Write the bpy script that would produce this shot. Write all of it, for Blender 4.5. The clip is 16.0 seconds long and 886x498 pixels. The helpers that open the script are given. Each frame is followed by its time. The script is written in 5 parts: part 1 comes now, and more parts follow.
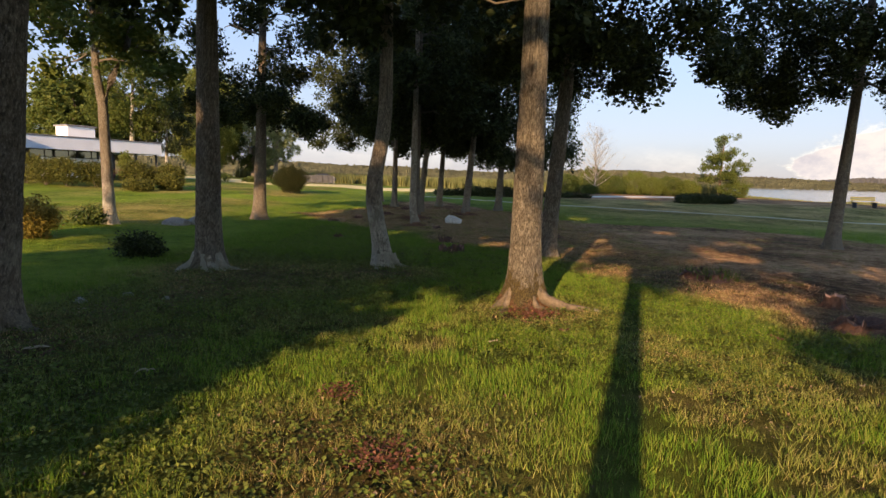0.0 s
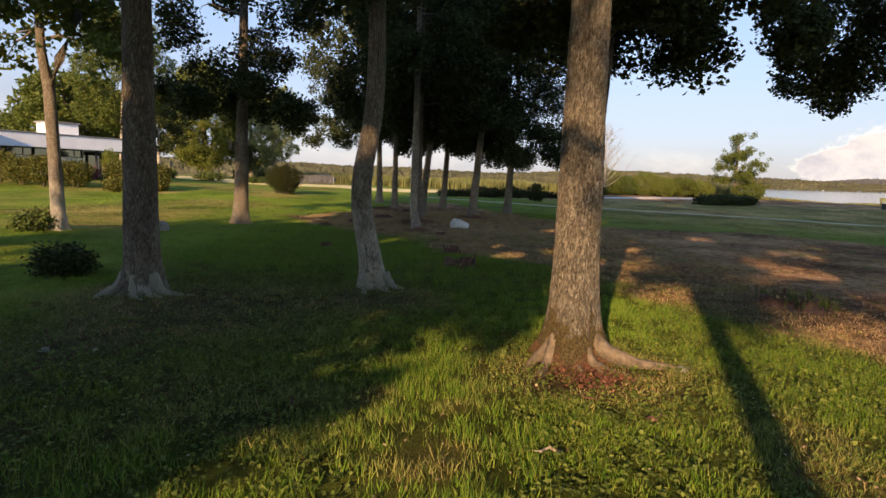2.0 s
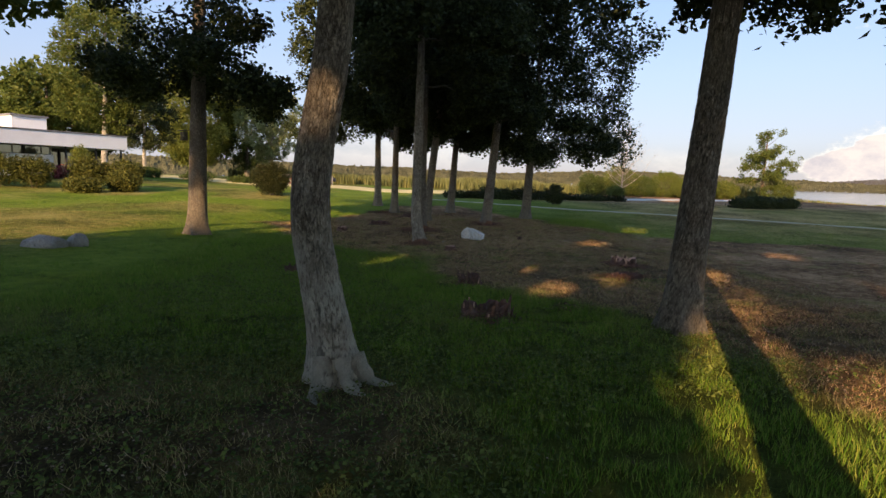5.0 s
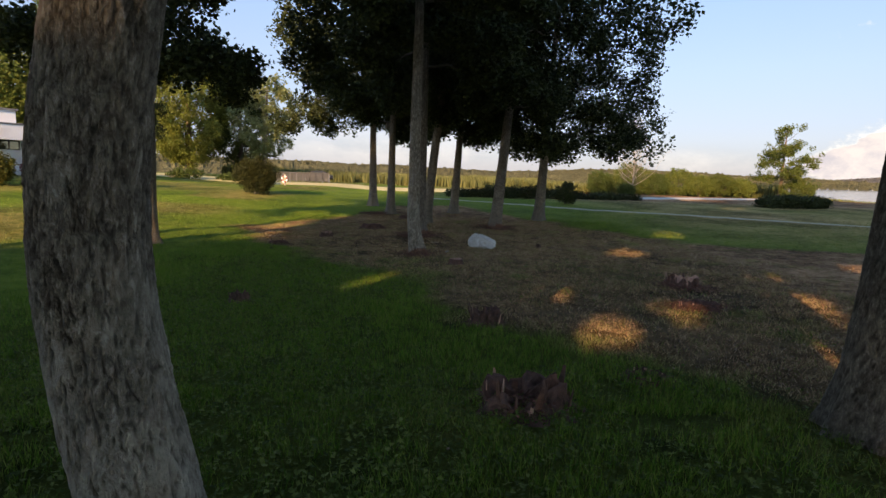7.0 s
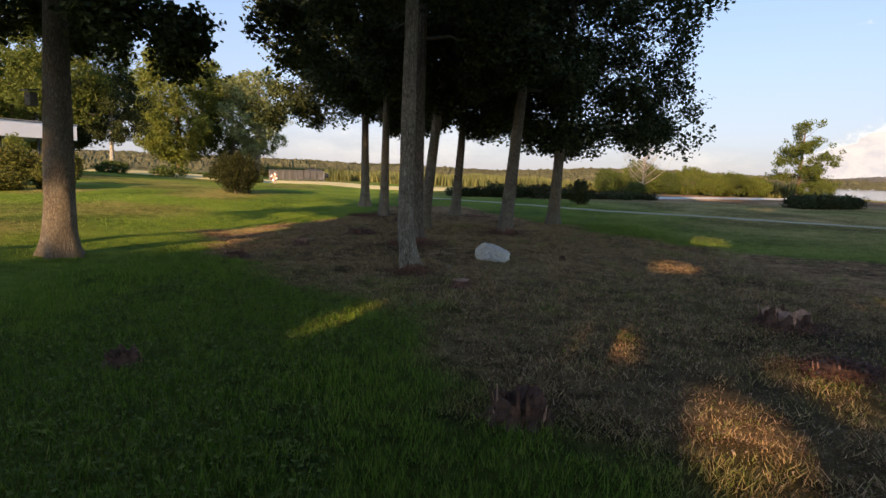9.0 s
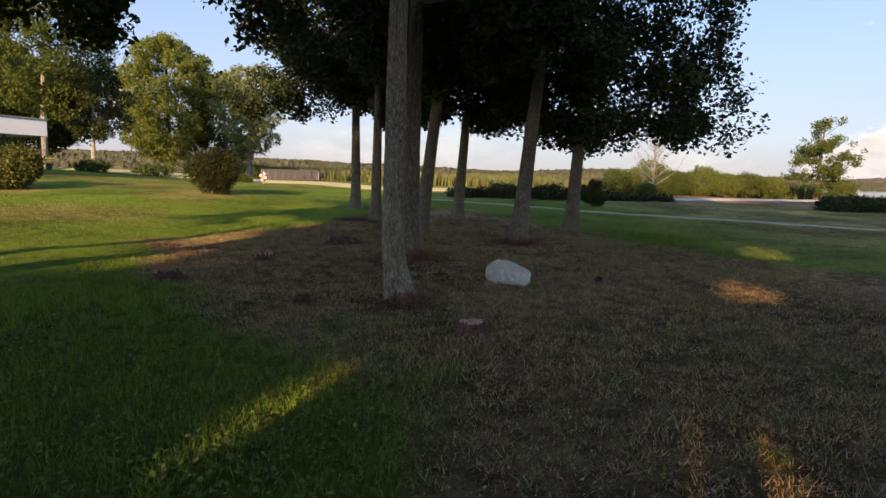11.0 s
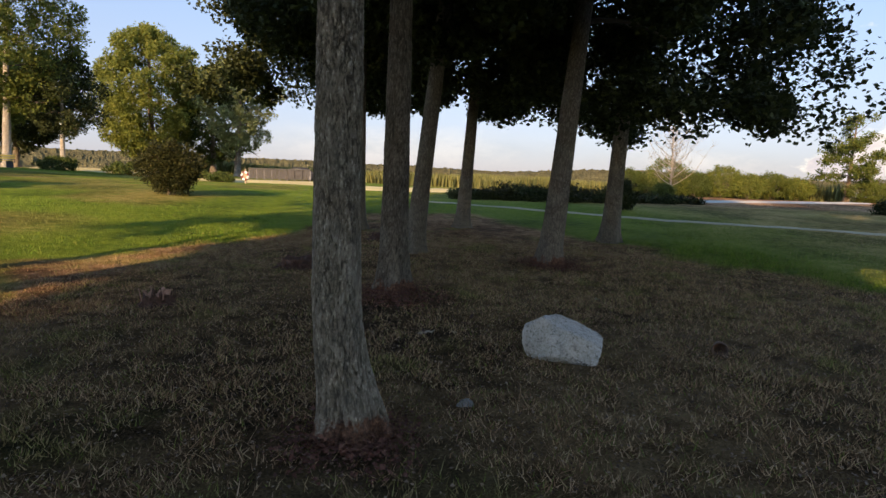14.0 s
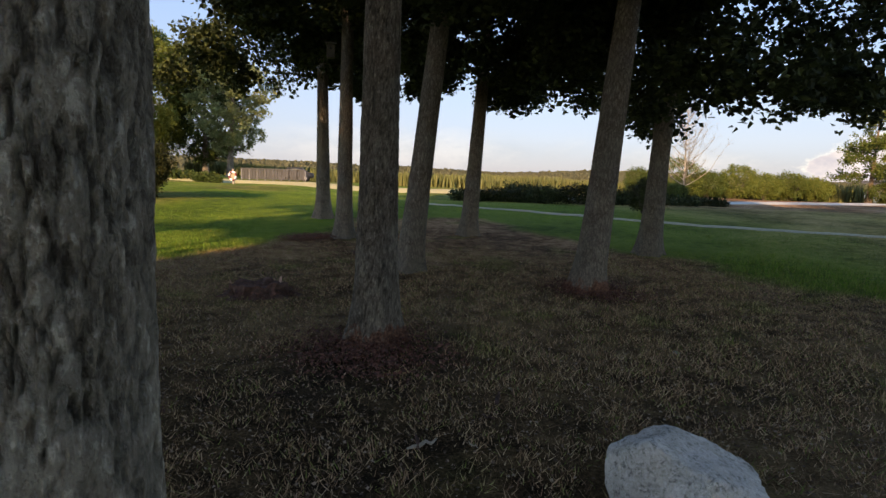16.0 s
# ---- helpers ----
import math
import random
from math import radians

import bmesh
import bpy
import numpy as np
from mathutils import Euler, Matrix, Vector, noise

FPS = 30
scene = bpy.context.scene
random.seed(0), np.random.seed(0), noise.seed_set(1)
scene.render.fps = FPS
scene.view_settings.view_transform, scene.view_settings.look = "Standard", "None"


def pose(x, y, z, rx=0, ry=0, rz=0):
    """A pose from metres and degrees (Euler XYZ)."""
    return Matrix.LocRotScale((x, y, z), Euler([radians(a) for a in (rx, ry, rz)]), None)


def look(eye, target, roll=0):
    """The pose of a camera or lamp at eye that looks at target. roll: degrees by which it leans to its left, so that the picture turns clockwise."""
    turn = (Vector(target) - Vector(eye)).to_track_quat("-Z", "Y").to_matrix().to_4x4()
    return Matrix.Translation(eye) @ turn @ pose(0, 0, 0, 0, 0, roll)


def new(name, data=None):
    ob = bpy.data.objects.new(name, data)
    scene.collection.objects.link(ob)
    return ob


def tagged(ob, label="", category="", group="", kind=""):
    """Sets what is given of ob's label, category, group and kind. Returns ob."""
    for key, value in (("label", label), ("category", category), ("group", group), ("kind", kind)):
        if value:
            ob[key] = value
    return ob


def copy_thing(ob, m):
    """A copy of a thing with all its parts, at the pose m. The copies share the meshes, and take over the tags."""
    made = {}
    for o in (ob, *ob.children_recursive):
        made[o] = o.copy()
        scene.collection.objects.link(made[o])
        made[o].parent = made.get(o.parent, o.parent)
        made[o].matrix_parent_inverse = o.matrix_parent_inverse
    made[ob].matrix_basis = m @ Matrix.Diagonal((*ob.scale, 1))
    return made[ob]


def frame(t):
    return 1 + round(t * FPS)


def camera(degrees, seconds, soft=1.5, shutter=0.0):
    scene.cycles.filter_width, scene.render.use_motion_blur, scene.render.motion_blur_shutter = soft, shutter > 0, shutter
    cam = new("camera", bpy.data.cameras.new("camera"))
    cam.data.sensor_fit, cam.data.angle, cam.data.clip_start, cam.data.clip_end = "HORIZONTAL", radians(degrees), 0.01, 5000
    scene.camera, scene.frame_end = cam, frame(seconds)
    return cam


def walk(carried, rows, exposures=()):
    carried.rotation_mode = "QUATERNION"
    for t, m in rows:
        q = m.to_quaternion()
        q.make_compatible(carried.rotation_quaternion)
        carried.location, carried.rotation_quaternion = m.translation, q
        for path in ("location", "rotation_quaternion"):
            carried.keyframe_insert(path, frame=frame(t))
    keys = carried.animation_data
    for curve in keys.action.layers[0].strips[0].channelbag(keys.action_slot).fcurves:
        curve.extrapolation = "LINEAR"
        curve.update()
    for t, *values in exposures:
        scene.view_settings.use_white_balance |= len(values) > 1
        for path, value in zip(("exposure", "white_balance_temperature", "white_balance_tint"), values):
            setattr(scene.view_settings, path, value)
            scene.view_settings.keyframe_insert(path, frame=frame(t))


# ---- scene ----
cam = camera(75.0, 16.0)
# seconds, x, y, z, yaw, pitch, roll
ROWS = [
    (0, 0.218, 0.058, 1.786, -0.61, -6.85, 1.45),
    (0.5, 0.223, 0.611, 1.782, -0.54, -6.8, 1.42),
    (1, 0.211, 1.243, 1.765, -0.48, -6.79, 1.42),
    (1.5, 0.189, 1.913, 1.746, -0.41, -6.79, 1.44),
    (2, 0.163, 2.597, 1.73, -0.34, -6.78, 1.48),
    (2.5, 0.136, 3.286, 1.72, -0.27, -6.76, 1.51),
    (3, 0.109, 3.974, 1.714, -0.19, -6.74, 1.54),
    (3.5, 0.083, 4.663, 1.712, -0.12, -6.73, 1.56),
    (4, 0.06, 5.356, 1.71, -0.05, -6.73, 1.57),
    (5.25, 0.012, 7.111, 1.702, 0.1, -6.78, 1.57),
    (6.5, -0.024, 8.899, 1.675, 0.19, -6.9, 1.55),
    (7, -0.035, 9.615, 1.66, 0.2, -6.95, 1.54),
    (7.5, -0.046, 10.328, 1.643, 0.21, -6.99, 1.54),
    (8, -0.055, 11.033, 1.626, 0.21, -7.02, 1.55),
    (8.5, -0.063, 11.729, 1.609, 0.2, -7.04, 1.56),
    (9, -0.07, 12.414, 1.593, 0.19, -7.04, 1.57),
    (10.25, -0.088, 14.079, 1.558, 0.18, -7.02, 1.62),
    (11.5, -0.106, 15.695, 1.529, 0.2, -6.98, 1.66),
    (12, -0.113, 16.334, 1.518, 0.21, -6.97, 1.68),
    (12.5, -0.122, 16.97, 1.505, 0.23, -6.96, 1.69),
    (13, -0.13, 17.605, 1.49, 0.23, -6.95, 1.7),
    (13.5, -0.139, 18.235, 1.475, 0.22, -6.94, 1.71),
    (14, -0.148, 18.857, 1.46, 0.2, -6.91, 1.73),
    (14.5, -0.158, 19.467, 1.445, 0.17, -6.88, 1.73),
    (15, -0.17, 20.06, 1.432, 0.15, -6.84, 1.74),
    (15.5, -0.185, 20.634, 1.423, 0.16, -6.81, 1.73),
    (16, -0.207, 21.188, 1.42, 0.26, -6.84, 1.69),
]


def rig(x, y, z, yaw, pitch, roll):
    a, b = radians(yaw), radians(pitch)
    ahead = Vector((-math.sin(a) * math.cos(b), math.cos(a) * math.cos(b), math.sin(b)))
    eye = Vector((x, y, z))
    return look(eye, eye + ahead * 2, roll)


walk(cam, [(t, rig(x, y, z, yaw, pitch, roll)) for t, x, y, z, yaw, pitch, roll in ROWS],
     exposures=[(0.0, 1.5, 6950, 17.5), (16.0, 1.5, 6950, 17.5)])

# ---- light: a low sun behind the camera, a clear sky ----
SUN_EL, SUN_AZ = radians(17.0), Vector((-0.335, -0.942, 0))   # towards the sun, on the plan
world = bpy.data.worlds.new("world")
scene.world = world
world.use_nodes = True
wn = world.node_tree.nodes
sky = wn.new("ShaderNodeTexSky")
sky.sky_type = 'NISHITA'
sky.sun_disc = False
sky.sun_elevation = SUN_EL
sky.sun_rotation = math.atan2(SUN_AZ.x, SUN_AZ.y)
sky.air_density, sky.dust_density, sky.ozone_density = 1.0, 0.2, 2.5
wn["Background"].inputs["Strength"].default_value = 0.15
world.node_tree.links.new(sky.outputs[0], wn["Background"].inputs["Color"])
sun_data = bpy.data.lights.new("sun", 'SUN')
sun_data.energy, sun_data.angle, sun_data.color = 4.4, radians(0.6), (1.0, 0.70, 0.38)
sun = new("sun", sun_data)
sun.matrix_world = look(SUN_AZ * 60 + Vector((0, 0, 60 * math.tan(SUN_EL))), (0, 0, 0))

# ---- materials ----


class Mat:
    """A node material with short ways to add nodes."""

    def __init__(self, name, rough=0.8, metal=0.0):
        self.m = bpy.data.materials.new(name)
        self.m.use_nodes = True
        self.t = self.m.node_tree
        self.b = self.t.nodes["Principled BSDF"]
        self.b.inputs["Roughness"].default_value = rough
        self.b.inputs["Metallic"].default_value = metal
        self.b.inputs["Specular IOR Level"].default_value = 0.3
        self.co = self.t.nodes.new("ShaderNodeTexCoord")

    def node(self, kind, **sets):
        n = self.t.nodes.new(kind)
        for k, v in sets.items():
            n.inputs[k.replace("_", " ")].default_value = v
        return n

    def link(self, a, b):
        self.t.links.new(a, b)

    def noise(self, scale, detail=4.0, rough=0.6, stretch=None):
        n = self.node("ShaderNodeTexNoise", Scale=scale, Detail=detail, Roughness=rough)
        if stretch:
            mp = self.t.nodes.new("ShaderNodeMapping")
            mp.inputs["Scale"].default_value = stretch
            self.link(self.co.outputs["Object"], mp.inputs[0])
            self.link(mp.outputs[0], n.inputs["Vector"])
        else:
            self.link(self.co.outputs["Object"], n.inputs["Vector"])
        return n.outputs["Fac"]

    def voronoi(self, scale, stretch=(1, 1, 1), feature='DISTANCE_TO_EDGE'):
        n = self.node("ShaderNodeTexVoronoi", Scale=scale)
        n.feature = feature
        mp = self.t.nodes.new("ShaderNodeMapping")
        mp.inputs["Scale"].default_value = stretch
        self.link(self.co.outputs["Object"], mp.inputs[0])
        self.link(mp.outputs[0], n.inputs["Vector"])
        return n.outputs["Distance"]

    def attr(self, name):
        n = self.t.nodes.new("ShaderNodeAttribute")
        n.attribute_name = name
        return n.outputs["Fac"]

    def island(self):
        return self.t.nodes.new("ShaderNodeNewGeometry").outputs["Random Per Island"]

    def each(self):
        return self.t.nodes.new("ShaderNodeObjectInfo").outputs["Random"]

    def ramp(self, fac, stops):
        n = self.t.nodes.new("ShaderNodeValToRGB")
        e = n.color_ramp.elements
        while len(e) < len(stops):
            e.new(0.5)
        for el, (p, c) in zip(e, stops):
            el.position = p
            el.color = (*c, 1) if len(c) == 3 else c
        self.link(fac, n.inputs[0])
        return n.outputs["Color"]

    def mix(self, fac, a, b, mode='MIX'):
        n = self.t.nodes.new("ShaderNodeMix")
        n.data_type = 'RGBA'
        n.blend_type = mode
        for k, v in ((0, fac), (6, a), (7, b)):
            if isinstance(v, (int, float)):
                n.inputs[k].default_value = v
            elif isinstance(v, tuple):
                n.inputs[k].default_value = (*v, 1)
            else:
                self.link(v, n.inputs[k])
        return n.outputs[2]

    def math(self, op, a, b=0.0, clamp=False):
        n = self.t.nodes.new("ShaderNodeMath")
        n.operation = op
        n.use_clamp = clamp
        for k, v in ((0, a), (1, b)):
            if isinstance(v, (int, float)):
                n.inputs[k].default_value = v
            else:
                self.link(v, n.inputs[k])
        return n.outputs[0]

    def color(self, c):
        if isinstance(c, tuple):
            self.b.inputs["Base Color"].default_value = (*c, 1)
        else:
            self.link(c, self.b.inputs["Base Color"])
        return self

    def bump(self, height, strength=0.5, dist=0.02):
        n = self.node("ShaderNodeBump", Strength=strength, Distance=dist)
        self.link(height, n.inputs["Height"])
        self.link(n.outputs[0], self.b.inputs["Normal"])
        return self


def plain(name, c, rough=0.7, var=0.25, scale=6.0, metal=0.0, bump=0.2):
    m = Mat(name, rough, metal)
    lo, hi = tuple(v * (1 - var) for v in c), tuple(min(1, v * (1 + var)) for v in c)
    a = m.noise(scale, 5)
    b = m.noise(scale * 9, 3)
    k = m.math('ADD', m.math('MULTIPLY', a, 0.65), m.math('MULTIPLY', b, 0.35))
    m.color(m.ramp(k, [(0.3, lo), (0.7, hi)]))
    m.bump(b, bump, 0.01)
    return m.m


def leaf_mat(name, dark, mid, light, trans=0.25):
    m = Mat(name, 0.6)
    m.b.inputs["Specular IOR Level"].default_value = 0.12
    base = m.ramp(m.island(), [(0.0, dark), (0.55, mid), (1.0, light)])
    base = m.mix(m.math('MULTIPLY', m.noise(0.7, 3), 0.6), base, dark, 'MIX')
    m.color(base)
    tr = m.t.nodes.new("ShaderNodeBsdfTranslucent")
    m.link(base, tr.inputs["Color"])
    mx = m.t.nodes.new("ShaderNodeMixShader")
    mx.inputs[0].default_value = trans
    out = m.t.nodes["Material Output"]
    m.link(m.b.outputs[0], mx.inputs[1])
    m.link(tr.outputs[0], mx.inputs[2])
    m.link(mx.outputs[0], out.inputs["Surface"])
    return m.m


def bark_mat(name, dark, light, lichen=0.25, moss=0.0, foot=0.0, worn=0.0):
    """Furrowed bark: two runs of cracks, rough plates, lichen specks, moss on the foot."""
    m = Mat(name, 0.95)
    m.b.inputs["Specular IOR Level"].default_value = 0.15
    def cracks(scale, tall, width, detail):
        n = m.noise(scale, detail, 0.62, (1, 1, tall))
        return m.math('MULTIPLY', m.math('ABSOLUTE', m.math('SUBTRACT', n, 0.5)), width, True)
    c1 = cracks(24, 0.34, 10.0, 4)
    c2 = cracks(44, 0.55, 8.0, 5)
    fine = m.noise(130, 5, 0.75)
    k = m.math('ADD', m.math('MULTIPLY', c1, 0.42), m.math('MULTIPLY', c2, 0.30))
    k = m.math('ADD', k, m.math('MULTIPLY', fine, 0.38))
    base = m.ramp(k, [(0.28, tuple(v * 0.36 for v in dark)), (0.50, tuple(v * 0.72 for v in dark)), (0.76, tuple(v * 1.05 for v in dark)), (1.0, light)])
    specks = m.ramp(m.noise(70, 5, 0.75), [(0.58, (0, 0, 0)), (0.68, (1, 1, 1))])
    patch = m.ramp(m.noise(3.2, 5, 0.7), [(0.46, (0, 0, 0)), (0.62, (1, 1, 1))])
    base = m.mix(m.math('MULTIPLY', m.math('MULTIPLY', specks, m.math('ADD', patch, 0.35, True)), lichen), base, (0.42, 0.39, 0.31))
    base = m.mix(m.math('MULTIPLY', patch, lichen * 0.35), base, tuple(v * 1.1 for v in light))
    base = m.mix(m.math('MULTIPLY', m.noise(1.3, 3), 0.30), base, (0.17, 0.115, 0.07))
    sep = m.t.nodes.new("ShaderNodeSeparateXYZ")
    m.link(m.co.outputs["Object"], sep.inputs[0])
    if foot:
        low = m.math('ADD', m.math('MULTIPLY', sep.outputs["Z"], -0.5), m.math('MULTIPLY', m.noise(3, 4, 0.7), 1.6))
        cover = m.ramp(low, [(0.12, (0, 0, 0)), (0.55, (1, 1, 1))])
        base = m.mix(m.math('MULTIPLY', m.math('MULTIPLY', cover, foot), m.math('ADD', fine, 0.25, True)), base, (0.46, 0.42, 0.35))
    # shade inside the cracks between plates, painted as near-black bark
    base = m.mix(m.math('MULTIPLY', m.attr("crack_shade"), 0.7), base, tuple(v * 0.12 for v in dark))
    shade = m.math('ADD', m.math('MULTIPLY', m.attr("plate"), 0.28), 0.90)
    n = m.t.nodes.new("ShaderNodeVectorMath")
    n.operation = 'SCALE'
    m.link(base, n.inputs[0])
    m.link(shade, n.inputs["Scale"])
    base = n.outputs[0]
    if moss:
        up = m.math('ADD', m.math('MULTIPLY', sep.outputs["Z"], -2.6), m.math('MULTIPLY', m.noise(7, 5, 0.7), 3.2))
        cover = m.ramp(m.math('SUBTRACT', up, 0.25, True), [(0.15, (0, 0, 0)), (0.40, (1, 1, 1))])
        base = m.mix(m.math('MULTIPLY', cover, moss), base, m.ramp(m.noise(45, 4, 0.7), [(0.35, (0.035, 0.024, 0.012)), (0.6, (0.11, 0.08, 0.025)), (0.75, (0.19, 0.15, 0.05))]))
    if worn:
        low = m.math('ADD', m.math('MULTIPLY', sep.outputs["Z"], -4.6), m.math('MULTIPLY', m.noise(6, 5, 0.7, (1, 1, 0.6)), 2.6))
        base = m.mix(m.math('MULTIPLY', m.ramp(low, [(0.62, (0, 0, 0)), (0.85, (1, 1, 1))]), worn), base, m.ramp(m.noise(38, 4, 0.7), [(0.35, (0.06, 0.025, 0.016)), (0.55, (0.19, 0.085, 0.05)), (0.72, (0.34, 0.18, 0.11))]))
    m.color(base)
    m.bump(k, 1.0, 0.04)
    return m.m


GREEN_A, GREEN_B, GREEN_C = (0.036, 0.062, 0.007), (0.100, 0.150, 0.014), (0.170, 0.210, 0.026)
DRY_A, DRY_B, DRY_C = (0.032, 0.016, 0.008), (0.175, 0.095, 0.046), (0.42, 0.255, 0.135)


def ground_mat():
    m = Mat("lawn_soil", 0.95)
    m.b.inputs["Specular IOR Level"].default_value = 0.05
    big, fine, mid = m.noise(0.35, 4), m.noise(60, 6, 0.75), m.noise(4.5, 5, 0.65)
    k = m.math('ADD', m.math('MULTIPLY', big, 0.35), m.math('ADD', m.math('MULTIPLY', fine, 0.4), m.math('MULTIPLY', mid, 0.3)))
    g = m.ramp(k, [(0.42, GREEN_A), (0.52, GREEN_B), (0.64, GREEN_C)])
    d = m.ramp(k, [(0.44, DRY_A), (0.52, DRY_B), (0.60, DRY_C)])
    near = m.mix(m.attr("dry"), g, d)
    near = m.mix(m.attr("bare"), near, m.ramp(k, [(0.40, (0.03, 0.019, 0.012)), (0.55, (0.12, 0.077, 0.048)), (0.68, (0.27, 0.19, 0.12))]))
    near = m.mix(m.math('MULTIPLY', m.attr("sown"), 0.6), near, m.ramp(k, [(0.42, (0.012, 0.009, 0.005)), (0.56, (0.052, 0.043, 0.015)), (0.66, (0.11, 0.092, 0.036))]))
    m.color(near)
    m.bump(k, 1.0, 0.08)
    return m.m


def blade_mat():
    m = Mat("grass_blade", 0.7)
    m.b.inputs["Specular IOR Level"].default_value = 0.08
    r = m.island()
    g = m.ramp(r, [(0.0, (0.042, 0.115, 0.009)), (0.45, (0.096, 0.178, 0.016)), (0.85, (0.160, 0.226, 0.026)), (1.0, (0.23, 0.215, 0.06))])
    d = m.ramp(r, [(0.0, (0.09, 0.045, 0.026)), (0.40, (0.33, 0.185, 0.108)), (0.82, (0.56, 0.37, 0.225)), (0.88, (0.13, 0.15, 0.035)), (1.0, (0.20, 0.21, 0.055))])
    base = m.mix(m.attr("dry"), g, d)
    base = m.mix(m.math('MULTIPLY', m.noise(0.5, 3), 0.2), base, (0.06, 0.10, 0.018))
    m.color(base)
    tr = m.t.nodes.new("ShaderNodeBsdfTranslucent")
    m.link(base, tr.inputs["Color"])
    mx = m.t.nodes.new("ShaderNodeMixShader")
    mx.inputs[0].default_value = 0.25
    m.link(m.b.outputs[0], mx.inputs[1])
    m.link(tr.outputs[0], mx.inputs[2])
    m.link(mx.outputs[0], m.t.nodes["Material Output"].inputs["Surface"])
    return m.m


M_GROUND, M_BLADE = ground_mat(), blade_mat()
M_BARK = bark_mat("bark_grey", (0.155, 0.128, 0.102), (0.32, 0.28, 0.23), 0.4, 0.0, 0.12)
# bark for one near trunk, brightened in colour for missing open-sky light
M_BARK_NEAR = bark_mat("bark_skylit", (0.29, 0.245, 0.19), (0.62, 0.55, 0.45), 0.6, 0.0, 0.25, 0.9)
M_BARK_PALE = bark_mat("bark_pale", (0.22, 0.19, 0.155), (0.42, 0.38, 0.32), 0.4, 0.0, 0.85)
M_BARK_MOSS = bark_mat("bark_mossy", (0.20, 0.175, 0.14), (0.36, 0.32, 0.265), 0.3, 0.9, 0.0, 0.6)
M_BARK_WORN = bark_mat("bark_worn_foot", (0.155, 0.128, 0.102), (0.32, 0.28, 0.23), 0.4, 0.0, 0.12, 0.9)

M_BARK_WARM = bark_mat("bark_warm", (0.14, 0.10, 0.065), (0.32, 0.25, 0.17), 0.3)
M_BIRCH = bark_mat("bark_birch", (0.40, 0.37, 0.32), (0.68, 0.65, 0.60), 0.1)
M_ROOT = plain("root_bark", (0.11, 0.084, 0.06), 0.9, 0.8, 14, bump=0.9)
M_LIMB = plain("limb_bark", (0.085, 0.07, 0.055), 0.9, 0.4, 8)
# leaf colours carry the light: M_LEAF for shaded crowns, M_LEAF_LIT for sunlit ones
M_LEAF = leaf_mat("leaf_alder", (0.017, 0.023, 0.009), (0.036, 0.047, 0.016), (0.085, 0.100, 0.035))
M_LEAF_LIT = leaf_mat("leaf_sunlit", (0.06, 0.085, 0.018), (0.10, 0.125, 0.028), (0.16, 0.165, 0.045), 0.45)
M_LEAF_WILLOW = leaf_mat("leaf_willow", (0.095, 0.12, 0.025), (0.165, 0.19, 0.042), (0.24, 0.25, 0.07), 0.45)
M_LEAF_GREY = leaf_mat("leaf_grey", (0.13, 0.155, 0.06), (0.19, 0.21, 0.09), (0.26, 0.265, 0.13), 0.45)
M_SHRUB = leaf_mat("leaf_shrub", (0.03, 0.05, 0.012), (0.06, 0.085, 0.02), (0.11, 0.12, 0.035), 0.2)
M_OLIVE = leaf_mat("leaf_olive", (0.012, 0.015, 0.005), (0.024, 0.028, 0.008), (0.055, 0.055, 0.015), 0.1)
M_SHRUB_YEL = leaf_mat("leaf_golden", (0.10, 0.085, 0.02), (0.20, 0.15, 0.03), (0.34, 0.24, 0.05), 0.3)
M_REED = leaf_mat("reed_leaf", (0.075, 0.085, 0.03), (0.135, 0.140, 0.048), (0.22, 0.205, 0.08), 0.3)
M_WOOD = plain("weathered_wood", (0.26, 0.21, 0.16), 0.85, 0.4, 14)
M_ROT = plain("rotten_wood", (0.085, 0.043, 0.030), 0.95, 0.75, 18, bump=0.9)
M_CUT = plain("cut_wood", (0.36, 0.20, 0.14), 0.85, 0.5, 24, bump=0.6)
M_WHITE = plain("white_render", (0.74, 0.74, 0.76), 0.8, 0.06, 1.5)
M_FASCIA = plain("pale_fascia", (0.62, 0.64, 0.70), 0.6, 0.08, 1.2)
M_ROOF = plain("roof_felt", (0.16, 0.16, 0.17), 0.9, 0.2, 2)
M_DARK = plain("dark_frame", (0.03, 0.03, 0.035), 0.6, 0.2, 5)
M_RED = plain("red_flower", (0.16, 0.035, 0.04), 0.8, 0.5, 20)
M_TERRA = plain("terracotta", (0.13, 0.082, 0.06), 0.85, 0.25, 25)
M_GRAVEL = plain("pale_gravel", (0.38, 0.36, 0.32), 0.95, 0.3, 12, bump=0.6)
M_PATH = plain("path_gravel", (0.30, 0.27, 0.19), 0.95, 0.25, 10, bump=0.5)
M_YELLOW = plain("yellow_paint", (0.60, 0.36, 0.05), 0.6, 0.2, 6)
M_SAND = plain("dry_field", (0.42, 0.36, 0.17), 0.95, 0.25, 0.4)


def glass_mat():
    m = Mat("window_glass", 0.04)
    m.b.inputs["Specular IOR Level"].default_value = 0.8
    m.color((0.02, 0.03, 0.04))
    m.bump(m.noise(0.8, 1), 0.03, 0.02)
    return m.m


def water_mat():
    m = Mat("lake_water", 0.10)
    m.b.inputs["Specular IOR Level"].default_value = 0.7
    m.color((0.05, 0.075, 0.10))
    m.bump(m.noise(0.9, 5, 0.6, (1.0, 2.2, 1)), 0.35, 0.06)
    return m.m


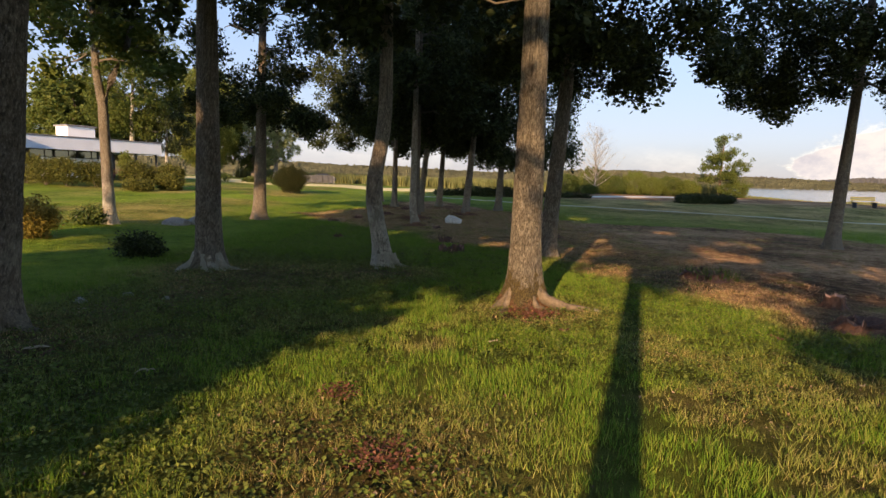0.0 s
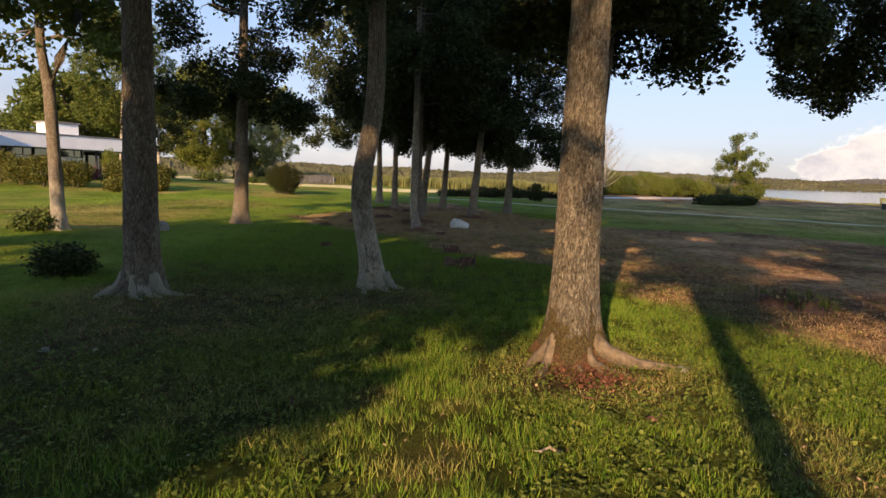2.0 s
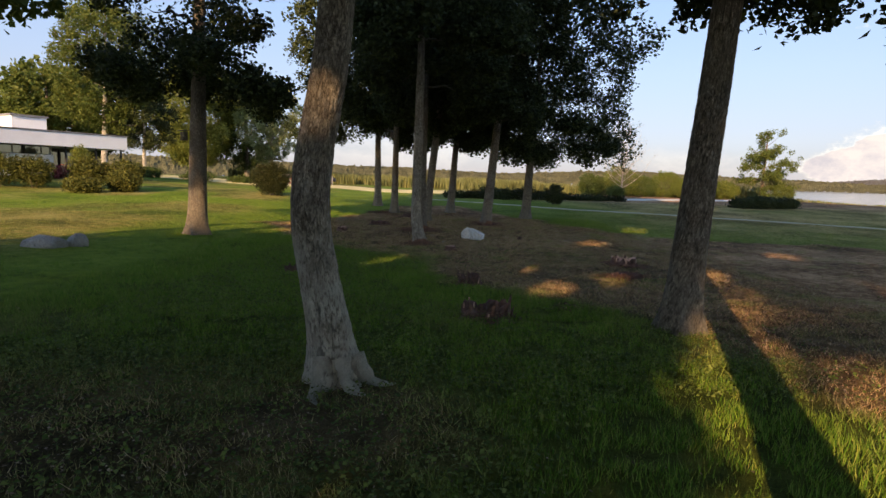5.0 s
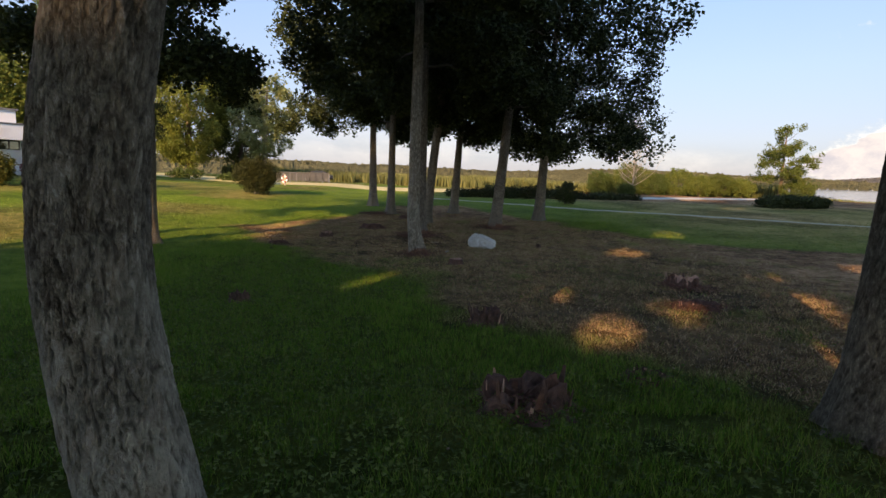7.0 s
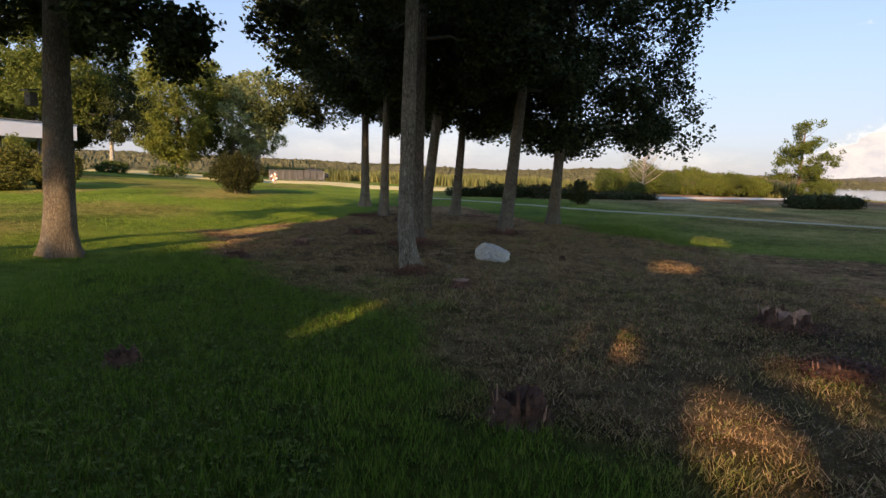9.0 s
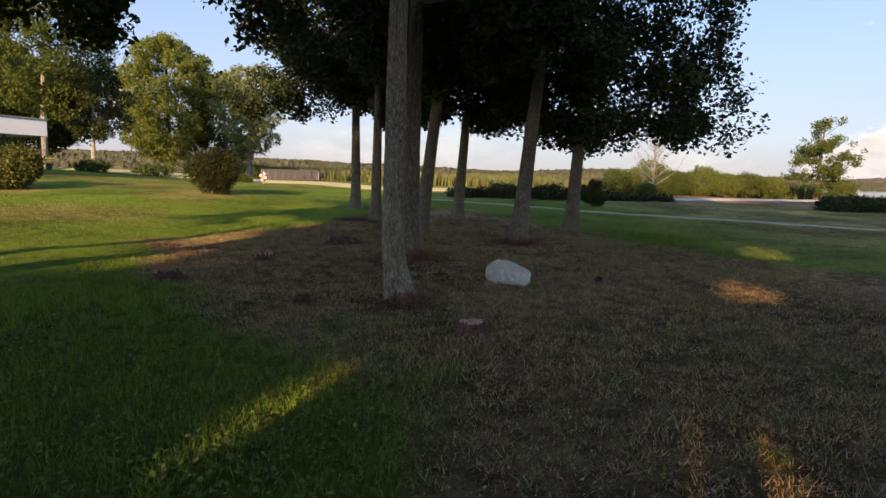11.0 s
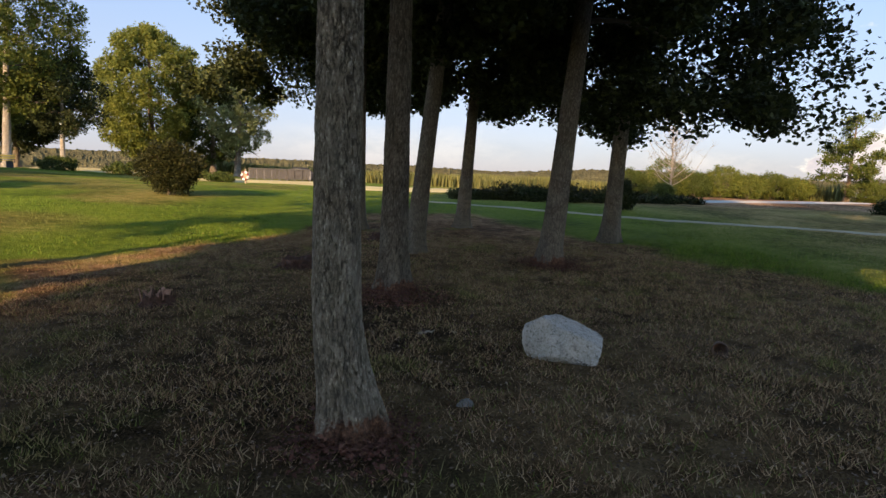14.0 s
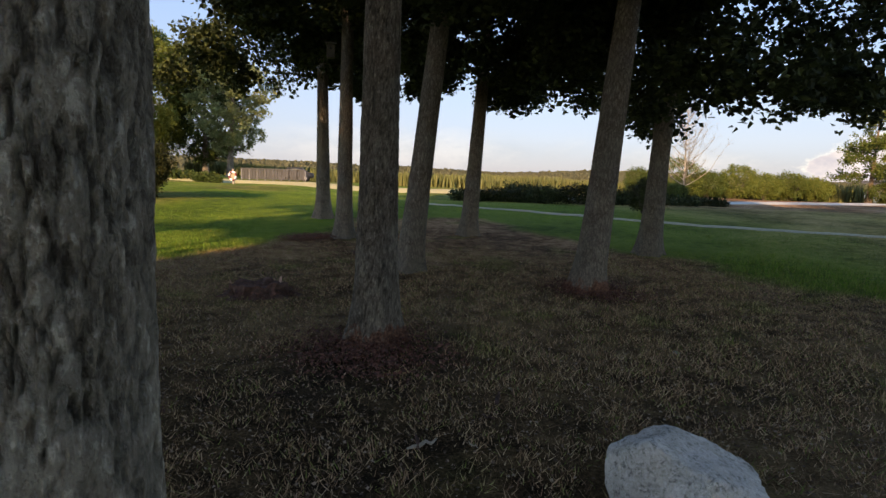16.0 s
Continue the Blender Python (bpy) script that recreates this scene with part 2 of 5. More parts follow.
def stone_mat(name, k0):
    m = Mat(name, 0.85)
    a, b = m.noise(5, 6, 0.7), m.noise(60, 3, 0.7)
    k = m.math('ADD', m.math('MULTIPLY', a, 0.6), m.math('MULTIPLY', b, 0.4))
    base = m.ramp(k, [(0.32, (0.14, 0.12, 0.10)), (0.44, (0.40, 0.37, 0.34)), (0.60, (0.58, 0.55, 0.52)), (0.75, (0.70, 0.68, 0.65))])
    spots = m.ramp(m.noise(34, 6, 0.8), [(0.54, (0, 0, 0)), (0.60, (1, 1, 1))])
    base = m.mix(m.math('MULTIPLY', spots, 0.75), base, (0.10, 0.095, 0.085))
    stain = m.ramp(m.noise(4, 4, 0.7), [(0.5, (0, 0, 0)), (0.7, (1, 1, 1))])
    base = m.mix(m.math('MULTIPLY', stain, 0.45), base, (0.30, 0.23, 0.16))
    m.color(m.mix(1.0, base, (k0, k0, k0 * 0.97), 'MULTIPLY'))
    m.bump(k, 1.0, 0.06)
    return m.m


M_GLASS, M_WATER, M_STONE = glass_mat(), water_mat(), stone_mat("granite", 1.0)
M_FIELD = stone_mat("field_stone", 0.5)


def hill_mat(name, dark, mid, light):
    m = Mat(name, 1.0)
    m.b.inputs["Specular IOR Level"].default_value = 0.0
    a, b = m.noise(0.02, 6, 0.7), m.noise(0.14, 4, 0.8, (1, 1, 2.0))
    k = m.math('ADD', m.math('MULTIPLY', a, 0.4), m.math('MULTIPLY', b, 0.6))
    m.color(m.ramp(k, [(0.36, dark), (0.52, mid), (0.68, light)]))
    m.bump(b, 1.0, 8.0)
    return m.m


M_HILL = hill_mat("far_forest", (0.060, 0.058, 0.036), (0.135, 0.125, 0.066), (0.24, 0.205, 0.105))
# distance haze is mixed into this forest's base colour
M_HILL_FAR = hill_mat("forest_painted_haze", (0.115, 0.108, 0.100), (0.150, 0.138, 0.122), (0.185, 0.168, 0.145))


def cloud_mat():
    """Soft glowing clouds on the far sky sheet: gaps are mostly filled with painted haze."""
    m = Mat("cloud_sheet", 1.0)
    sep = m.t.nodes.new("ShaderNodeSeparateXYZ")
    m.link(m.co.outputs["Object"], sep.inputs[0])
    big = m.noise(0.0016, 7, 0.62, (1.0, 1.0, 2.2))
    fine = m.noise(0.006, 6, 0.65, (1.0, 1.0, 1.6))
    shape = m.math('ADD', m.math('MULTIPLY', big, 0.7), m.math('MULTIPLY', fine, 0.3))

    def blob(x, z, rx, rz):
        dx = m.math('DIVIDE', m.math('SUBTRACT', sep.outputs["X"], x), rx)
        dz = m.math('DIVIDE', m.math('SUBTRACT', sep.outputs["Z"], z), rz)
        r = m.math('SQRT', m.math('ADD', m.math('MULTIPLY', dx, dx), m.math('MULTIPLY', dz, dz)))
        return m.math('SUBTRACT', 1.0, r, True)
    heap = m.math('MAXIMUM', blob(2560, 190, 560, 290), blob(2280, 130, 360, 160))
    heap = m.math('MAXIMUM', heap, blob(2950, 300, 600, 380))
    bank = m.math('MAXIMUM', blob(-2300, 400, 620, 300), blob(-200, 200, 1900, 210))
    bank = m.math('MAXIMUM', m.math('MULTIPLY', bank, 0.8), m.math('MULTIPLY', blob(1500, 150, 1200, 160), 0.75))
    fac_h = m.ramp(m.math('ADD', heap, m.math('MULTIPLY', m.math('SUBTRACT', shape, 0.5), 1.6)), [(0.22, (0, 0, 0)), (0.36, (1, 1, 1))])
    fac_b = m.ramp(m.math('ADD', bank, m.math('MULTIPLY', m.math('SUBTRACT', shape, 0.5), 1.4)), [(0.22, (0, 0, 0)), (0.75, (0.8, 0.8, 0.8))])
    lit = m.ramp(fine, [(0.35, (0.95, 0.95, 1.0)), (0.6, (1.35, 1.28, 1.2))])
    grey = m.ramp(big, [(0.38, (0.46, 0.50, 0.64)), (0.62, (0.86, 0.85, 0.92))])
    col = m.mix(fac_h, grey, lit)
    # painted air: pale haze low down, blue above, nearly hiding the sky behind
    low = m.ramp(m.math('DIVIDE', sep.outputs["Z"], 1400.0), [(0.0, (0.94, 0.94, 0.94)), (0.5, (0.82, 0.82, 0.82)), (1.0, (0.75, 0.75, 0.75))])
    air = m.ramp(m.math('DIVIDE', sep.outputs["Z"], 1300.0), [(0.0, (0.58, 0.59, 0.71)), (0.22, (0.64, 0.72, 0.92)), (1.0, (0.40, 0.64, 1.02))])
    col = m.mix(m.math('MAXIMUM', fac_h, fac_b, True), air, col)
    fac = m.math('MAXIMUM', low, m.math('MAXIMUM', fac_h, fac_b, True), True)
    em = m.t.nodes.new("ShaderNodeEmission")
    em.inputs["Strength"].default_value = 0.27
    m.link(col, em.inputs["Color"])
    tr = m.t.nodes.new("ShaderNodeBsdfTransparent")
    mx = m.t.nodes.new("ShaderNodeMixShader")
    m.link(fac, mx.inputs[0])
    m.link(tr.outputs[0], mx.inputs[1])
    m.link(em.outputs[0], mx.inputs[2])
    m.link(mx.outputs[0], m.t.nodes["Material Output"].inputs["Surface"])
    return m.m


M_CLOUD = cloud_mat()

# ---- mesh tools ----
RNG = np.random.default_rng(7)


def np_mesh(name, verts, faces, mat, smooth=True, attrs=None):
    """A mesh from arrays: faces is one (n, k) array or a list of such."""
    faces = faces if isinstance(faces, list) else [faces]
    faces = [np.asarray(f, np.int32) for f in faces if len(f)]
    me = bpy.data.meshes.new(name)
    verts = np.asarray(verts, np.float32)
    me.vertices.add(len(verts))
    me.vertices.foreach_set("co", verts.ravel())
    sizes = np.concatenate([np.full(len(f), f.shape[1], np.int32) for f in faces])
    loops = np.concatenate([f.ravel() for f in faces])
    me.loops.add(len(loops))
    me.loops.foreach_set("vertex_index", loops)
    me.polygons.add(len(sizes))
    me.polygons.foreach_set("loop_start", np.r_[0, np.cumsum(sizes)[:-1]].astype(np.int32))
    me.polygons.foreach_set("use_smooth", np.full(len(sizes), smooth))
    for key, values in (attrs or {}).items():
        me.attributes.new(key, 'FLOAT', 'POINT').data.foreach_set("value", np.asarray(values, np.float32))
    me.update(calc_edges=True)
    me.materials.append(mat)
    return me


def hang(ob, parent):
    ob.parent = parent
    return ob


def part_np(name, verts, faces, mat, parent, label="", smooth=True, attrs=None):
    ob = hang(new(name, np_mesh(name, verts, faces, mat, smooth, attrs)), parent)
    return tagged(ob, label) if label else ob


def part(name, bm, mat, parent, label="", smooth=False):
    me = bpy.data.meshes.new(name)
    bm.to_mesh(me)
    bm.free()
    me.materials.append(mat)
    if smooth:
        me.polygons.foreach_set("use_smooth", np.full(len(me.polygons), True))
    ob = hang(new(name, me), parent)
    return tagged(ob, label) if label else ob


def empty(name, x, y, z, label, category, group="", turn=0.0, kind=""):
    ob = new(name)
    ob.empty_display_size = 0.2
    ob.matrix_world = pose(x, y, z, 0, 0, turn)
    return tagged(ob, label, category, group, kind)


def box_bm(sx, sy, sz, at=(0, 0, 0), bevel=0.01, turn=None):
    bm = bmesh.new()
    bmesh.ops.create_cube(bm, size=1.0)
    bmesh.ops.scale(bm, vec=(sx, sy, sz), verts=bm.verts)
    if bevel:
        bmesh.ops.bevel(bm, geom=bm.edges[:], offset=bevel, segments=1, affect='EDGES')
    if turn is not None:
        bmesh.ops.rotate(bm, cent=(0, 0, 0), matrix=turn, verts=bm.verts)
    bmesh.ops.translate(bm, vec=at, verts=bm.verts)
    return bm


def hash01(ix, iy, iz):
    h = (ix.astype(np.int64) * 374761393 + iy.astype(np.int64) * 668265263 + iz.astype(np.int64) * 2147483647 // 3) & 0x7fffffff
    h = ((h ^ (h >> 13)) * 1274126177) & 0x7fffffff
    return ((h ^ (h >> 16)) & 0xffff) / 65535.0


def vnoise(x, y, z=None):
    """Smooth lattice noise in 0..1."""
    z = np.zeros_like(x) if z is None else z
    fx, fy, fz = np.floor(x), np.floor(y), np.floor(z)
    u, v, w = x - fx, y - fy, z - fz
    u, v, w = (t * t * (3 - 2 * t) for t in (u, v, w))
    out = 0
    for a in (0, 1):
        for b in (0, 1):
            for c in (0, 1):
                out = out + hash01(fx + a, fy + b, fz + c) * (u if a else 1 - u) * (v if b else 1 - v) * (w if c else 1 - w)
    return out


def fbm(x, y, z=None, octaves=3):
    z = np.zeros_like(x) if z is None else z
    return sum(vnoise(x * 2 ** k + 17 * k, y * 2 ** k + 5 * k, z * 2 ** k) * 0.5 ** k for k in range(octaves)) / (2 - 0.5 ** (octaves - 1))


def step(a, b, x):
    t = np.clip((x - a) / (b - a), 0, 1)
    return t * t * (3 - 2 * t)


# ---- the lie of the land ----
def shore_y(x):
    """How far ahead the lake begins."""
    return 150 - 76 * step(6, 26, x) + 14 * step(38, 62, x) - 45 * step(62, 110, x)


def land(x, y):
    x, y = np.asarray(x, float), np.asarray(y, float)
    z = 0.06 + 0.50 * step(25, 45, y) + 0.06 * step(-2, 4, y) * step(16, 10, y) * step(6, 0, x) - 0.05 * step(11, 16, y) * step(29, 24, y) * step(-6.5, -4, x)
    z = z + 0.55 * step(14, 30, -x) * step(22, 46, y) + 0.25 * step(5, 11, -x) * step(10, 20, y)
    z = z - 0.30 * step(8, 30, x) * step(60, 30, y) - 0.75 * step(36, 52, x) * step(36, 66, y)
    z = z + 0.14 * (fbm(x * 0.22 + 9, y * 0.22) - 0.5) * step(120, 40, np.abs(x) + np.abs(y))
    z = z + 0.05 * (fbm(x * 1.3, y * 1.3 + 40) - 0.5) * step(80, 20, np.hypot(x, y - 15))
    under = step(-4, 12, y - shore_y(x))
    z = z * (1 - under) - 3.0 * under
    return z


BROWN = [(1.5, 15.2), (0.8, 15.9), (0.2, 16.3), (-0.1, 17.0), (-0.2, 18.0), (-0.7, 19.1), (-1.7, 19.9), (-2.6, 21.1), (-4.1, 22.7), (-5.5, 25.2), (-6.5, 26.9), (-5.1, 28.8),
         (-3.2, 32), (-2.5, 36), (0.5, 37), (2.6, 33), (4.3, 30), (6.0, 27), (8.0, 25), (13, 25), (16, 19), (12, 8), (6.5, 6.4), (5.0, 6.8), (4.3, 9.0), (3.0, 11.5), (2.6, 13.2), (1.9, 14.4)]


def inside(x, y, poly):
    """Signed distance to a closed outline, positive inside."""
    d, odd = np.full(x.shape, 1e9), np.zeros(x.shape, bool)
    for (ax, ay), (bx, by) in zip(poly, poly[1:] + poly[:1]):
        ex, ey = bx - ax, by - ay
        t = np.clip(((x - ax) * ex + (y - ay) * ey) / (ex * ex + ey * ey), 0, 1)
        d = np.minimum(d, np.hypot(x - ax - t * ex, y - ay - t * ey))
        if ey:
            odd ^= ((ay > y) != (by > y)) & (x < (y - ay) / ey * ex + ax)
    return np.where(odd, d, -d)


def dryness(x, y):
    n = fbm(x * 0.9 + 3, y * 0.9 + 1, octaves=4) - 0.5
    d = step(-0.35, 0.45, inside(x, y, BROWN) + 1.5 * n)
    for cx, cy, r, s in ((1.5, 7.4, 1.1, 0.7), (-0.3, 3.2, 1.3, 0.6), (-4.4, 5.4, 1.9, 0.7), (-2.4, 9.3, 2.2, 0.75), (-0.7, 10.6, 1.0, 0.8), (-3.8, 9.9, 1.3, 0.7)):
        d = np.maximum(d, s * step(1.25, 0.35, np.hypot(x - cx, y - cy) / r + 0.9 * n))
    d = np.maximum(d, 0.42 * step(0.56, 0.72, fbm(x * 0.8 + 71, y * 0.8 + 13, octaves=4)) * step(16, 9, y))
    far = 0.55 * step(40, 52, y) * step(-6, 4, x) + 0.55 * step(4, 11, x) * step(21, 31, y) * (0.55 + 0.9 * fbm(x * 0.35 + 5, y * 0.35))
    d = np.maximum(d, 0.42 * step(-6.5, -9.5, x) * step(13, 19, y) * step(0.35, 0.65, fbm(x * 0.3 + 2, y * 0.3 + 8)))
    green = step(0.60, 0.78, fbm(x * 1.6 + 20, y * 1.6 + 7))
    return np.clip(np.maximum(d, far) - 0.35 * green * d, 0, 1)


def bareness(x, y):
    n = fbm(x * 1.7 + 31, y * 1.7 + 11, octaves=4) - 0.5
    ex, ey = (-2.9 + 6.3), (32 - 26.0)
    t = np.clip(((x + 6.3) * ex + (y - 26.0) * ey) / (ex * ex + ey * ey), 0, 1)
    edge = np.hypot(x + 6.3 - t * ex, y - 26.6 - t * ey)
    b = 0.75 * step(0.5, 0.05, edge + 0.8 * n)
    for cx, cy, r in ((-0.85, 25.5, 0.9), (1.6, 28.4, 0.8), (-0.6, 21.5, 0.7), (1.35, 7.4, 0.7), (5.8, 7.3, 1.0), (4.6, 10.4, 1.2), (2.3, 16.6, 1.0), (4.2, 18.0, 0.9), (-2.6, 9.4, 1.4), (-3.7, 5.0, 1.7), (-3.3, 7.4, 1.5), (-0.8, 10.7, 1.0)):
        b = np.maximum(b, 0.8 * step(1.2, 0.3, np.hypot(x - cx, y - cy) / r + 1.3 * n))
    return np.clip(b, 0, 1)


def sown(x, y):
    """Where real blades stand thick, so that dark soil and thatch show between them."""
    return step(-6.0, -3.6, x) * step(7.0, 4.6, x) * step(1.2, 2.6, y) * step(33, 27, y)


def axis_points(lo, hi, fine, ends):
    """Even steps between lo and hi, then growing steps out to the ends."""
    mid = np.arange(lo, hi + 1e-6, fine)

    def out(start, end):
        s, v, pts = fine, start, []
        while v < end:
            s *= 1.22
            v += s
            pts.append(v)
        return pts
    right = out(hi, ends[1])
    left = [-v for v in out(-lo, -ends[0])][::-1]
    return np.array(left + list(mid) + right)


def build_ground():
    xs = axis_points(-12, 12, 0.22, (-3800, 3800))
    ys = axis_points(-1, 38, 0.22, (-1500, 4300))
    gx, gy = np.meshgrid(xs, ys)
    x, y = gx.ravel(), gy.ravel()
    z = land(x, y)
    nx, ny = len(xs), len(ys)
    i = (np.arange(ny - 1)[:, None] * nx + np.arange(nx - 1)).ravel()
    f = np.stack([i, i + 1, i + nx + 1, i + nx], 1)
    me = np_mesh("ground", np.stack([x, y, z], 1), f, M_GROUND, True, {"dry": dryness(x, y), "bare": bareness(x, y), "sown": sown(x, y)})
    return tagged(new("ground", me), "green lawn with dry brown grove floor and bare soil", "ground", kind="structure")


build_ground()

# lake
bm = bmesh.new()
bmesh.ops.create_grid(bm, x_segments=60, y_segments=60, size=2100)
lake = part("water", bm, M_WATER, None)
lake.location = (0, 2150, -0.55)
tagged(lake, "calm pale lake water with small ripples", "water", kind="structure")


# ---- far distance ----
def build_hills(name, r0, depth, top, a0, a1, seed, label, mat, rough=3.5):
    """A wooded ridge along an arc, with an uneven line of tree tops."""
    n, k = 1500, 10
    az = np.linspace(radians(a0), radians(a1), n)
    rows = []
    for j in range(k):
        u = j / (k - 1)
        r = r0 + depth * u
        h = top(np.degrees(az)) * math.sin(u * math.pi / 2)
        arc = az * r
        h = h + rough * (u > 0) * (fbm(arc * 0.012 + seed, u * 9 + 0 * az, octaves=4) - 0.5) * 2
        h = h + rough * 1.1 * (u > 0.1) * (vnoise(arc * 0.16 + seed * 3, u * 31 + 0 * az) - 0.3) + rough * 0.8 * (vnoise(arc * 0.33 + seed, u * 57 + 0 * az) > 0.8)
        rows.append(np.stack([np.sin(az) * r, np.cos(az) * r, np.maximum(h, -1 if j == 0 else 0.5)], 1))
    v = np.concatenate(rows)
    i = (np.arange(k - 1)[:, None] * n + np.arange(n - 1)).ravel()
    f = np.stack([i, i + 1, i + n + 1, i + n], 1)
    return tagged(new(name, np_mesh(name, v, f, mat, False)), label, "hills", kind="structure")


RIDGE = ((-75, 36), (-30, 40), (-14.5, 35), (-7.5, 32), (4.8, 23), (12, 31), (17, 36), (24, 29), (29, 23), (40, 12))
build_hills("backdrop_hills", 1250, 260, lambda a: np.interp(a, *zip(*RIDGE)), -75, 40, 3, "distant wooded ridge across the lake in warm light", M_HILL, 3.5)
build_hills("backdrop_shore", 2300, 300, lambda a: 36 + 7 * np.sin(a * 0.5) + 12 * np.exp(-((a - 36) / 2.2) ** 2), 22, 75, 17, "wooded shore far across the lake, haze painted in grey", M_HILL_FAR, 4.5)
build_hills("backdrop_ridge", 620, 90, lambda a: 4.5 + 2.2 * np.sin(a * 0.6), -70, 12, 11, "low tree belt beyond the meadow", M_HILL, 2.0)


def build_clouds():
    n, k, r = 80, 14, 4000
    az = np.linspace(radians(-80), radians(80), n)
    el = np.linspace(0, radians(42), k)
    v = np.array([[math.sin(a) * r * math.cos(e), math.cos(a) * r * math.cos(e), math.sin(e) * r] for e in el for a in az])
    i = (np.arange(k - 1)[:, None] * n + np.arange(n - 1)).ravel()
    f = np.stack([i, i + n, i + n + 1, i + 1], 1)
    ob = new("backdrop_sky", np_mesh("backdrop_sky", v, f, M_CLOUD))
    ob.visible_shadow = False
    return tagged(ob, "white and grey evening clouds in a pale sky", "sky", kind="structure")


build_clouds()


# ---- trees ----
def tube(points, radii, seg=7):
    """Rings along a bent line."""
    points, radii = np.asarray(points, float), np.asarray(radii, float)
    d = np.gradient(points, axis=0)
    d /= np.linalg.norm(d, axis=1)[:, None] + 1e-9
    ref = np.where(np.abs(d[:, 2:3]) > 0.9, np.array([[1.0, 0, 0]]), np.array([[0, 0, 1.0]]))
    u = np.cross(d, ref)
    u /= np.linalg.norm(u, axis=1)[:, None] + 1e-9
    w = np.cross(d, u)
    th = np.arange(seg) * 2 * np.pi / seg
    v = points[:, None] + radii[:, None, None] * (np.cos(th)[None, :, None] * u[:, None] + np.sin(th)[None, :, None] * w[:, None])
    n = len(points)
    i, j = np.meshgrid(np.arange(n - 1), np.arange(seg), indexing="ij")
    a, b = i * seg + j, i * seg + (j + 1) % seg
    return v.reshape(-1, 3), np.stack([a, b, b + seg, a + seg], -1).reshape(-1, 4)


def join_np(pieces):
    vs, fs, o = [], [], 0
    for v, f in pieces:
        vs.append(v)
        fs.append(np.asarray(f) + o)
        o += len(v)
    return np.concatenate(vs), np.concatenate(fs)


# openings in the crowns: a spot that the sun reaches, half the opening's width and height
SUNNY = [(1.85, 16.0, 0.0, 0.26, 0.16), (3.05, 17.1, 0.0, 0.24, 0.14), (5.85, 20.2, 0.0, 0.2, 0.06), (4.45, 23.6, 0.0, 0.34, 0.17), (7.15, 28.2, 0.0, 0.5, 0.3),
         (-1.05, 18.8, 0.0, 0.15, 0.10), (1.55, 17.9, 0.0, 0.22, 0.10), (8.7, 21.4, 0.0, 0.4, 0.18), (3.7, 11.4, 0.0, 0.26, 0.22),
         (7.7, 14.3, 0.0, 0.45, 0.18), (3.45, 10.3, 0.0, 0.2, 0.2),
         (-5.3, 29.6, 0.2, 0.6, 0.28), (-4.4, 31.2, 0.2, 0.7, 0.28), (-5.3, 32.4, 0.2, 0.6, 0.28), (-5.2, 27.6, 0.15, 0.5, 0.25),
         (1.43, 7.7, 3.45, 0.2, 0.06), (1.43, 7.7, 2.4, 0.2, 0.03), (1.43, 7.7, 0.35, 0.25, 0.12)]


def unshaded(p, pad=0.0):
    """Which points stand clear of the sun's way to the sunny spots."""
    out = np.ones(len(p), bool)
    d = np.array([SUN_AZ.x, SUN_AZ.y, math.tan(SUN_EL)])
    d /= np.linalg.norm(d)
    side = np.array([-d[1], d[0], 0]) / math.hypot(d[0], d[1])
    up = np.cross(d, side)
    for x, y, z, a, b in SUNNY:
        q = p - np.array([x, y, z])
        r = np.hypot(q @ side / (a + pad), q @ up / (b + pad))
        out &= (r > 0.75 + 0.6 * vnoise(p[:, 0] * 2.1, p[:, 1] * 2.1, p[:, 2] * 2.1)) | (q @ d < 1.0)
    return out


def leaf_cloud(centres, per, spread, size, rng, droop=0.3, slim=0.8, at=None):
    """Folded leaves in bounded sprays round the centres, two triangles each; at: the thing's place, to leave the sun's openings free."""
    n = len(centres) * per
    d = rng.normal(size=(n, 3))
    d /= np.linalg.norm(d, axis=1)[:, None]
    grow = np.repeat(rng.uniform(0.75, 1.3, len(centres)), per)[:, None]
    c = np.repeat(centres, per, 0) + d * (rng.uniform(size=n) ** 0.42)[:, None] * np.asarray(spread) * 1.75 * grow
    if at is not None:
        c = c[unshaded(c + np.asarray(at), size * 0.42)]
        n = len(c)
    a = rng.normal(size=(n, 3))
    a[:, 2] = a[:, 2] * 0.6 - droop
    a /= np.linalg.norm(a, axis=1)[:, None]
    b = np.cross(a, rng.normal(size=(n, 3)))
    b /= np.linalg.norm(b, axis=1)[:, None] + 1e-9
    s = size * rng.uniform(0.6, 1.25, n)[:, None]
    up = np.cross(a, b) * s * 0.12
    v = np.stack([c - a * s * 0.5, c + b * s * slim * 0.5 + up, c + a * s * 0.5, c - b * s * slim * 0.5 + up], 1)
    i = np.arange(n)[:, None] * 4
    return v.reshape(-1, 3), np.concatenate([i + [0, 1, 2], i + [0, 2, 3]])


def leaf_ball(centre, radii, clumps, per, size, rng, spread=0.12, low=-0.9, slim=0.7, rough=0.42, at=None):
    """Clumps of leaves near the skin of a lumpy ellipsoid."""
    d = rng.normal(size=(clumps, 3))
    d /= np.linalg.norm(d, axis=1)[:, None]
    d[:, 2] = np.clip(d[:, 2], low, 1)
    lump = 1.04 - rough + rough * vnoise(d[:, 0] * 2.3 + 40 * centre[0], d[:, 1] * 2.3 + 9, d[:, 2] * 2.3)
    r = lump * rng.uniform(0.45, 1.0, clumps) ** 0.4
    c = np.asarray(centre) + d * np.asarray(radii) * r[:, None]
    return leaf_cloud(c, per, spread, size, rng, 0.1, slim, at)


